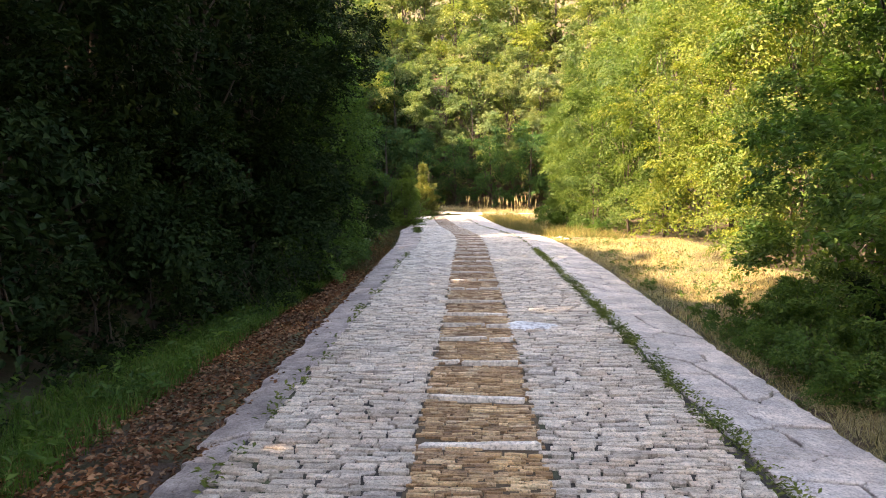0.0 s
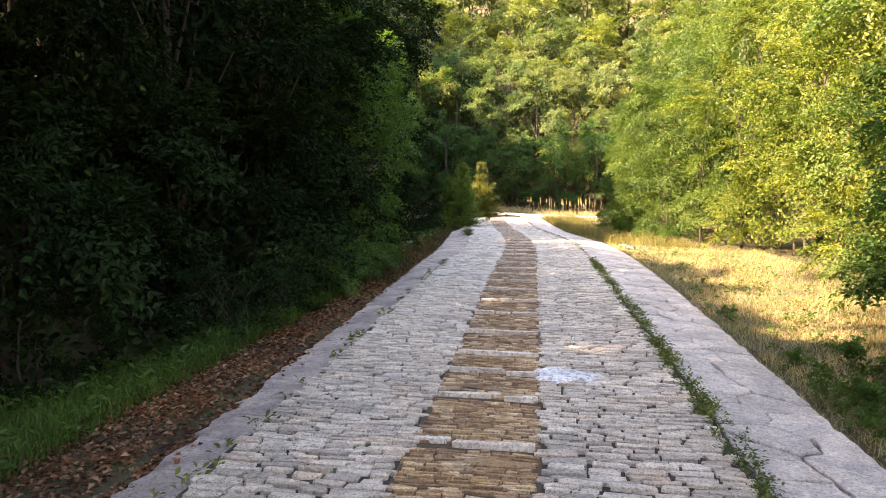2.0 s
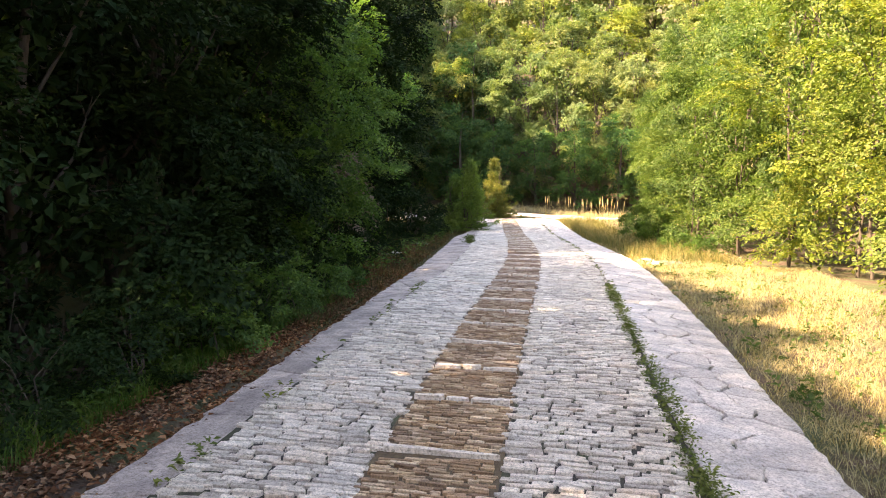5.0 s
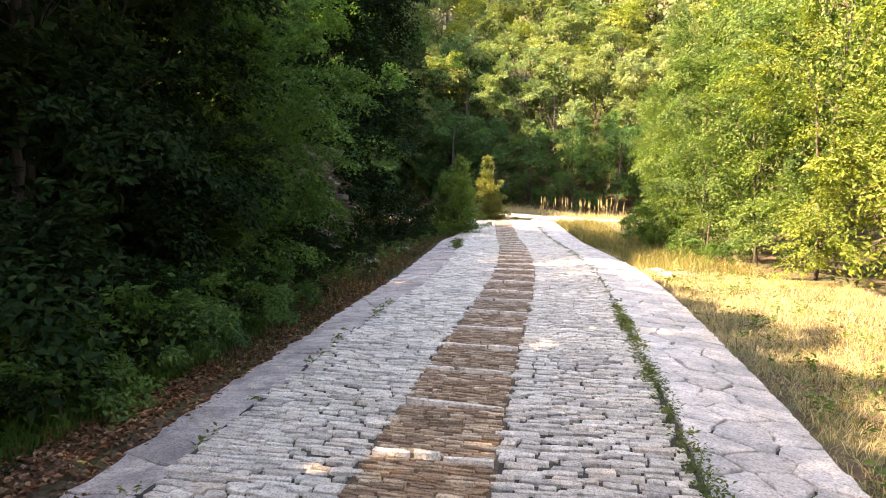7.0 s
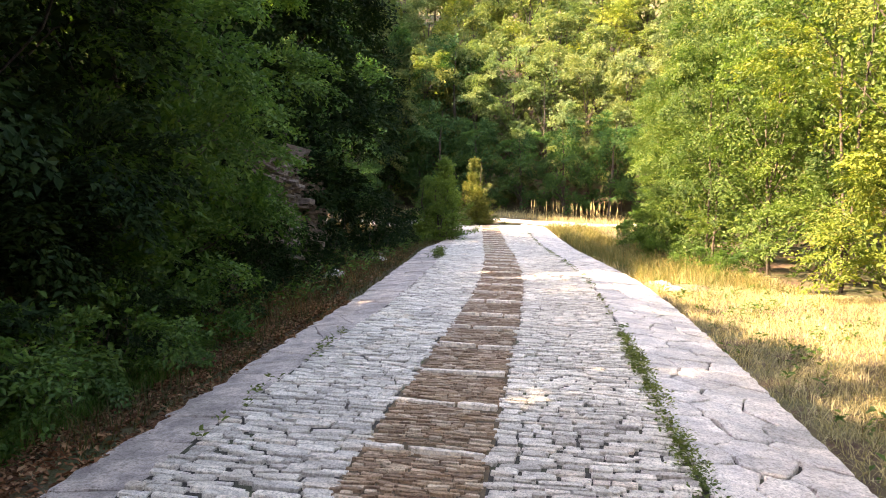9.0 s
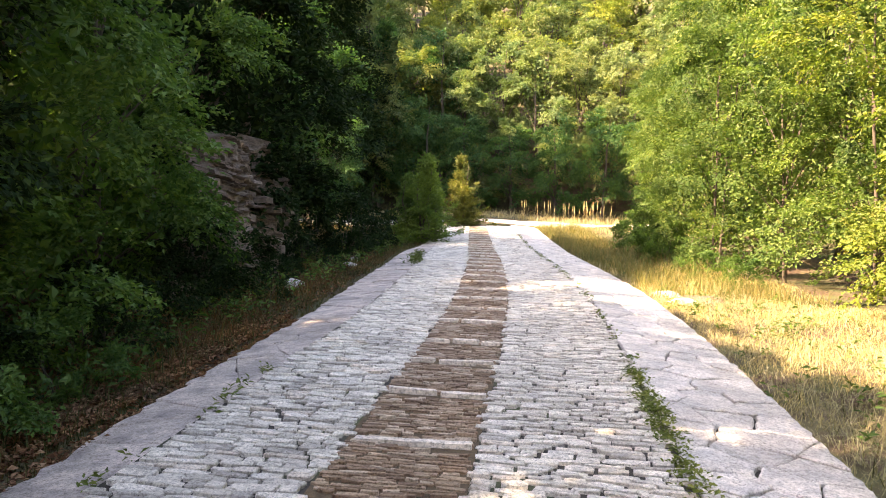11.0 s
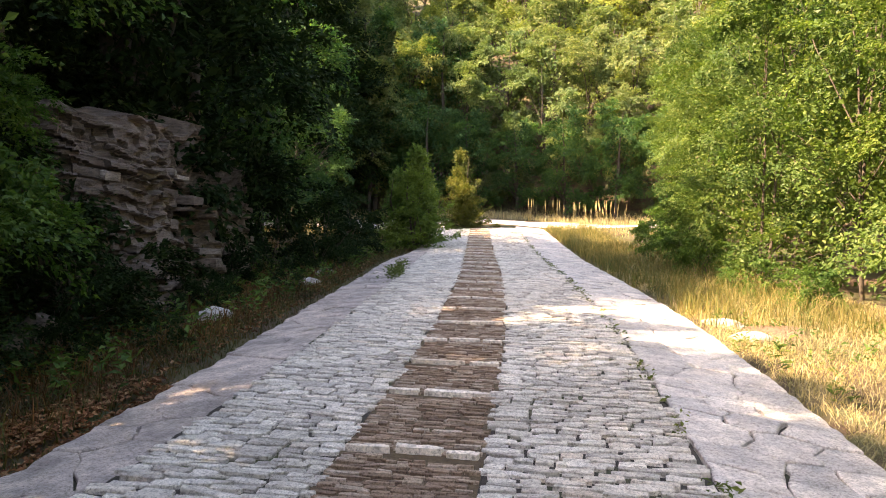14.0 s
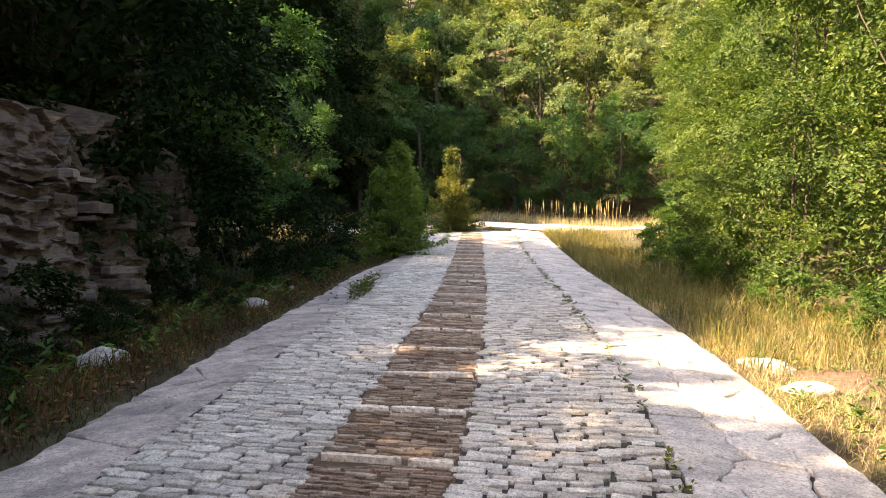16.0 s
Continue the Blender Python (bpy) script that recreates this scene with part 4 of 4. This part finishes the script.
for i in range(len(xs) - 1):
    for k in range(4):
        p = i * 5 + k
        faces.append((p, p + 5, p + 6, p + 1))
tagged(new("gravel_track", quick_mesh("gravel_track", verts, faces, M_GRAVEL)), "pale dusty gravel track across the road's end", "track", kind="structure")

# ---- the paved road, piece by piece ----


def lay(parent, name, pieces, mat, limit=300):
    """pieces: (y, verts, faces) in world metres. The first ones along the walk become parts, the rest one mesh."""
    pieces = sorted(pieces, key=lambda p: abs(p[0] - 9.0))
    for y, v, f in pieces[:limit]:
        under(name, poly_mesh(name, v, f, mat), parent)
    rest_v, rest_f = [], []
    for y, v, f in pieces[limit:]:
        o = len(rest_v)
        rest_v += v
        rest_f += [tuple(i + o for i in q) for q in f]
    if rest_v:
        under(name + "s", poly_mesh(name + "s", rest_v, rest_f, mat), parent, kind="stuff")


def stones_band(lo, hi, y0, y1, pitch, width, seed, proud, skip=(), ragged=0.05, gaps=0.0):
    """Rows of stones set across the road between two offsets."""
    r = random.Random(seed)
    out, y = [], y0
    while y < y1:
        row = r.uniform(*pitch)
        if any(abs(y + row / 2 - s) < 0.06 for s in skip):
            y += 0.03
            continue
        a = (lo(y) if callable(lo) else lo) + r.uniform(-ragged, ragged)
        b = (hi(y) if callable(hi) else hi) + r.uniform(-ragged, ragged)
        o = a
        while o < b - 0.05:
            w = min(r.uniform(*width), b - o)
            if b - o - w < 0.07:
                w = b - o
            oc, yc = o + w / 2, y + row / 2
            yc += 0.06 * math.sin(oc * 2.3 + yc * 0.55) + 0.03 * math.sin(oc * 6.1 + yc * 1.7) + r.uniform(-0.012, 0.012)
            if r.random() < gaps:
                o += w
                continue
            d = row * r.uniform(0.74, 0.99)
            v, f = block(w * r.uniform(0.92, 0.995), d, 0.06, r.random(), 2, 0.1)
            hd = heading(yc)
            x = float(centre(yc)) + oc
            z = float(surface(np.array(x), yc)) - 0.06 + proud + r.uniform(-0.007, 0.006)
            m = pose(x, yc, z, r.uniform(-5, 4), r.uniform(-2.5, 2.5), -math.degrees(hd) * 0.4 + r.uniform(-3, 3))
            out.append((yc, [tuple(m @ Vector(p)) for p in v], f))
            o += w
        y += row
    return out


CROSS_Y = [3.3, 4.4, 5.44, 6.5, 7.7, 8.75, 9.5, 10.2, 11.2, 12.35, 13.35, 14.4, 15.45, 16.48, 17.5, 18.62, 19.67, 20.6, 21.82, 22.77, 23.75, 24.75, 25.69, 26.74, 27.83]
while CROSS_Y[-1] < 46:
    CROSS_Y.append(CROSS_Y[-1] + 1.06)

def gutter(y):
    """The cobbles' edge beside the flagstones: a weedy gutter at first, a thin joint further on."""
    return 1.53 + 0.045 * float(ease(y, 14.0, 19.0))


for side, lo, hi, seed in (("left", -1.47, -0.385, 21), ("right", 0.385, gutter, 22)):
    road = tagged(new("road_" + side, strip_bed("road_" + side, const(lo - 0.03), const(1.59 if side == "right" else hi), 0.014, M_BED, -10, 49)),
                  "grey cobbled lane with uneven rows of stones", "road", kind="structure")
    lay(road, "cobble", stones_band(lo, hi, 2.4, 48.5, (0.05, 0.1), (0.1, 0.3), seed, 0.009), M_COBBLE)

strip = tagged(new("road_centre", strip_bed("road_centre", const(-0.40), const(0.40), 0.008, M_STRIP_BED, -10, 49)), "brown strip of thin stones on edge", "road", kind="structure")
lay(strip, "edge_stone", stones_band(-0.375, 0.375, 2.4, 48.5, (0.024, 0.046), (0.05, 0.2), 23, 0.008, CROSS_Y, 0.03, 0.06), M_EDGE)
r = random.Random(24)
pieces = []
for yc in CROSS_Y:
    o = -0.385
    cuts = [o, r.uniform(-0.2, -0.05), r.uniform(0.05, 0.2), 0.385] if r.random() < 0.2 else [o, r.uniform(-0.2, 0.2), 0.385] if r.random() < 0.6 else [o, 0.385]
    for a, b in zip(cuts, cuts[1:]):
        v, f = block(b - a - 0.012, r.uniform(0.04, 0.062), 0.08, r.random(), 5, 0.12)
        x = float(centre(yc)) + (a + b) / 2
        m = pose(x, yc + r.uniform(-0.025, 0.025), float(surface(np.array(x), yc)) - 0.055 + r.uniform(0, 0.012), 0, r.uniform(-1.5, 1.5), -math.degrees(heading(yc)) * 0.5 + r.uniform(-3, 3))
        pieces.append((yc, [tuple(m @ Vector(p)) for p in v], f))
lay(strip, "cross_stone", pieces, M_CROSS)
v, f = block(0.42, 0.13, 0.06, 77, 3, 0.08)
m = pose(0.21, 7.4, float(surface(np.array(0.21), 7.4)) - 0.045, 0, 0, 2)
under("paving_slab", poly_mesh("paving_slab", [tuple(m @ Vector(p)) for p in v], f, M_EDGE), strip, "smooth grey slab set among the edge stones")


def cells(seed, lo, hi, y0, y1, along, across, gap, rise=0.008, broken=0.0):
    """Irregular flagstones: each seed's own cell, cut by its neighbours and shrunk by the joint."""
    r = random.Random(seed)
    seeds, y, k = [], y0, 0
    while y < y1:
        n = max(1, round((hi(y) - lo(y)) / across))
        for i in range(n):
            t = (i + 0.5 + r.uniform(-0.36, 0.36)) / n
            seeds.append((lo(y) + (hi(y) - lo(y)) * t, y + r.uniform(-0.42, 0.42) * along + 0.5 * along * (i % 2)))
        y += along
    out = []
    for i, (sx, sy) in enumerate(seeds):
        poly = [(lo(sy - 1.2), sy - 1.2), (hi(sy - 1.2), sy - 1.2), (hi(sy + 1.2), sy + 1.2), (lo(sy + 1.2), sy + 1.2)]
        for j, (tx, ty) in enumerate(seeds):
            if j == i or abs(ty - sy) > 2.2:
                continue
            dx, dy = tx - sx, ty - sy
            ln = math.hypot(dx, dy)
            lim = ln / 2 - gap / 2
            nxt = []
            for (ax, ay), (bx, by) in zip(poly, poly[1:] + poly[:1]):
                da = ((ax - sx) * dx + (ay - sy) * dy) / ln - lim
                db = ((bx - sx) * dx + (by - sy) * dy) / ln - lim
                if da <= 0:
                    nxt.append((ax, ay))
                if da * db < 0:
                    t = da / (da - db)
                    nxt.append((ax + (bx - ax) * t, ay + (by - ay) * t))
            poly = nxt
            if len(poly) < 3:
                break
        if len(poly) < 3:
            continue
        # roughen the outline
        ring = []
        for (ax, ay), (bx, by) in zip(poly, poly[1:] + poly[:1]):
            ln = math.hypot(bx - ax, by - ay)
            if ln < 0.03:
                ring.append((ax, ay))
                continue
            if broken and max(abs(ax - lo(ay)), abs(bx - lo(by))) < 0.03:
                steps = max(2, round(ln / 0.14))
                ring += [(ax + (bx - ax) * k / steps + r.uniform(-0.25, 1.0) * broken, ay + (by - ay) * k / steps + r.uniform(-0.02, 0.02)) for k in range(steps)]
                continue
            steps = 1 if ln < 0.12 else 2 if ln < 0.25 else 4
            for s in range(steps):
                t = s / steps
                jit = 0.02 if s else 0.003
                ring.append((ax + (bx - ax) * t + r.uniform(-jit, jit), ay + (by - ay) * t + r.uniform(-jit, jit)))
        cx, cy = sum(p[0] for p in ring) / len(ring), sum(p[1] for p in ring) / len(ring)
        if not y0 - 1 < cy < y1 + 1:
            continue
        lift = r.uniform(-0.007, 0.009)
        n = len(ring)
        verts = []
        for inset, dz in ((0.0, -0.14), (0.0, -0.008), (0.012, 0.0)):
            for px, py in ring:
                dl = math.hypot(px - cx, py - cy)
                q = max(0.0, 1 - inset / max(dl, 0.02))
                qx, qy = cx + (px - cx) * q, cy + (py - cy) * q
                x = float(centre(qy)) + qx
                verts.append((x, qy, float(surface(np.array(x), qy)) + rise + lift + dz))
        faces = [(a * n + k, a * n + (k + 1) % n, (a + 1) * n + (k + 1) % n, (a + 1) * n + k) for a in (0, 1) for k in range(n)]
        faces.append(tuple(2 * n + k for k in range(n)))
        out.append((cy, verts, faces))
    return out


walk_right = tagged(new("pavement_right", strip_bed("pavement_right", const(1.57), lambda y: right_edge(y) - 0.02, 0.025, M_BED, -10, 49)), "pale crazy-paved flagstone edging with dark joints", "pavement", kind="structure")
lay(walk_right, "flagstone", cells(31, const(1.60), right_edge, 2.4, 48.5, 0.36, 0.36, 0.017), M_SLAB)
walk_left = tagged(new("pavement_left", strip_bed("pavement_left", lambda y: left_edge(y) + 0.02, const(-1.5), 0.04, M_BED, -10, 49)), "worn grey concrete edging, cracked", "pavement", kind="structure")
lay(walk_left, "concrete_slab", cells(32, lambda y: float(left_edge(y)), const(-1.47), 2.4, 48.5, 0.6, 0.4, 0.009, -0.012, 0.07), M_CONCRETE)

# white mortar blotch on the cobbles
verts, faces = [], []
r = random.Random(41)
cy0, cx0 = 9.55, 0.44
for ring_i, q in enumerate((1.0, 0.8, 0.4)):
    for k in range(20):
        a = 2 * math.pi * k / 20
        rad = q * (1 + 0.22 * math.sin(3 * a + 1) + 0.12 * math.sin(7 * a))
        x, y = cx0 + 0.27 * rad * math.cos(a), cy0 + 0.22 * rad * math.sin(a)
        verts.append((x, y, float(surface(np.array(x), y)) + (0.0, 0.024, 0.027)[ring_i] + r.uniform(-0.002, 0.002)))
for a in (0, 1):
    faces += [(a * 20 + k, a * 20 + (k + 1) % 20, (a + 1) * 20 + (k + 1) % 20, (a + 1) * 20 + k) for k in range(20)]
faces.append(tuple(40 + k for k in range(20)))
tagged(new("mortar_patch", poly_mesh("mortar_patch", verts, faces, M_PATCH)), "white dried mortar blotch on the cobbles", "patch")
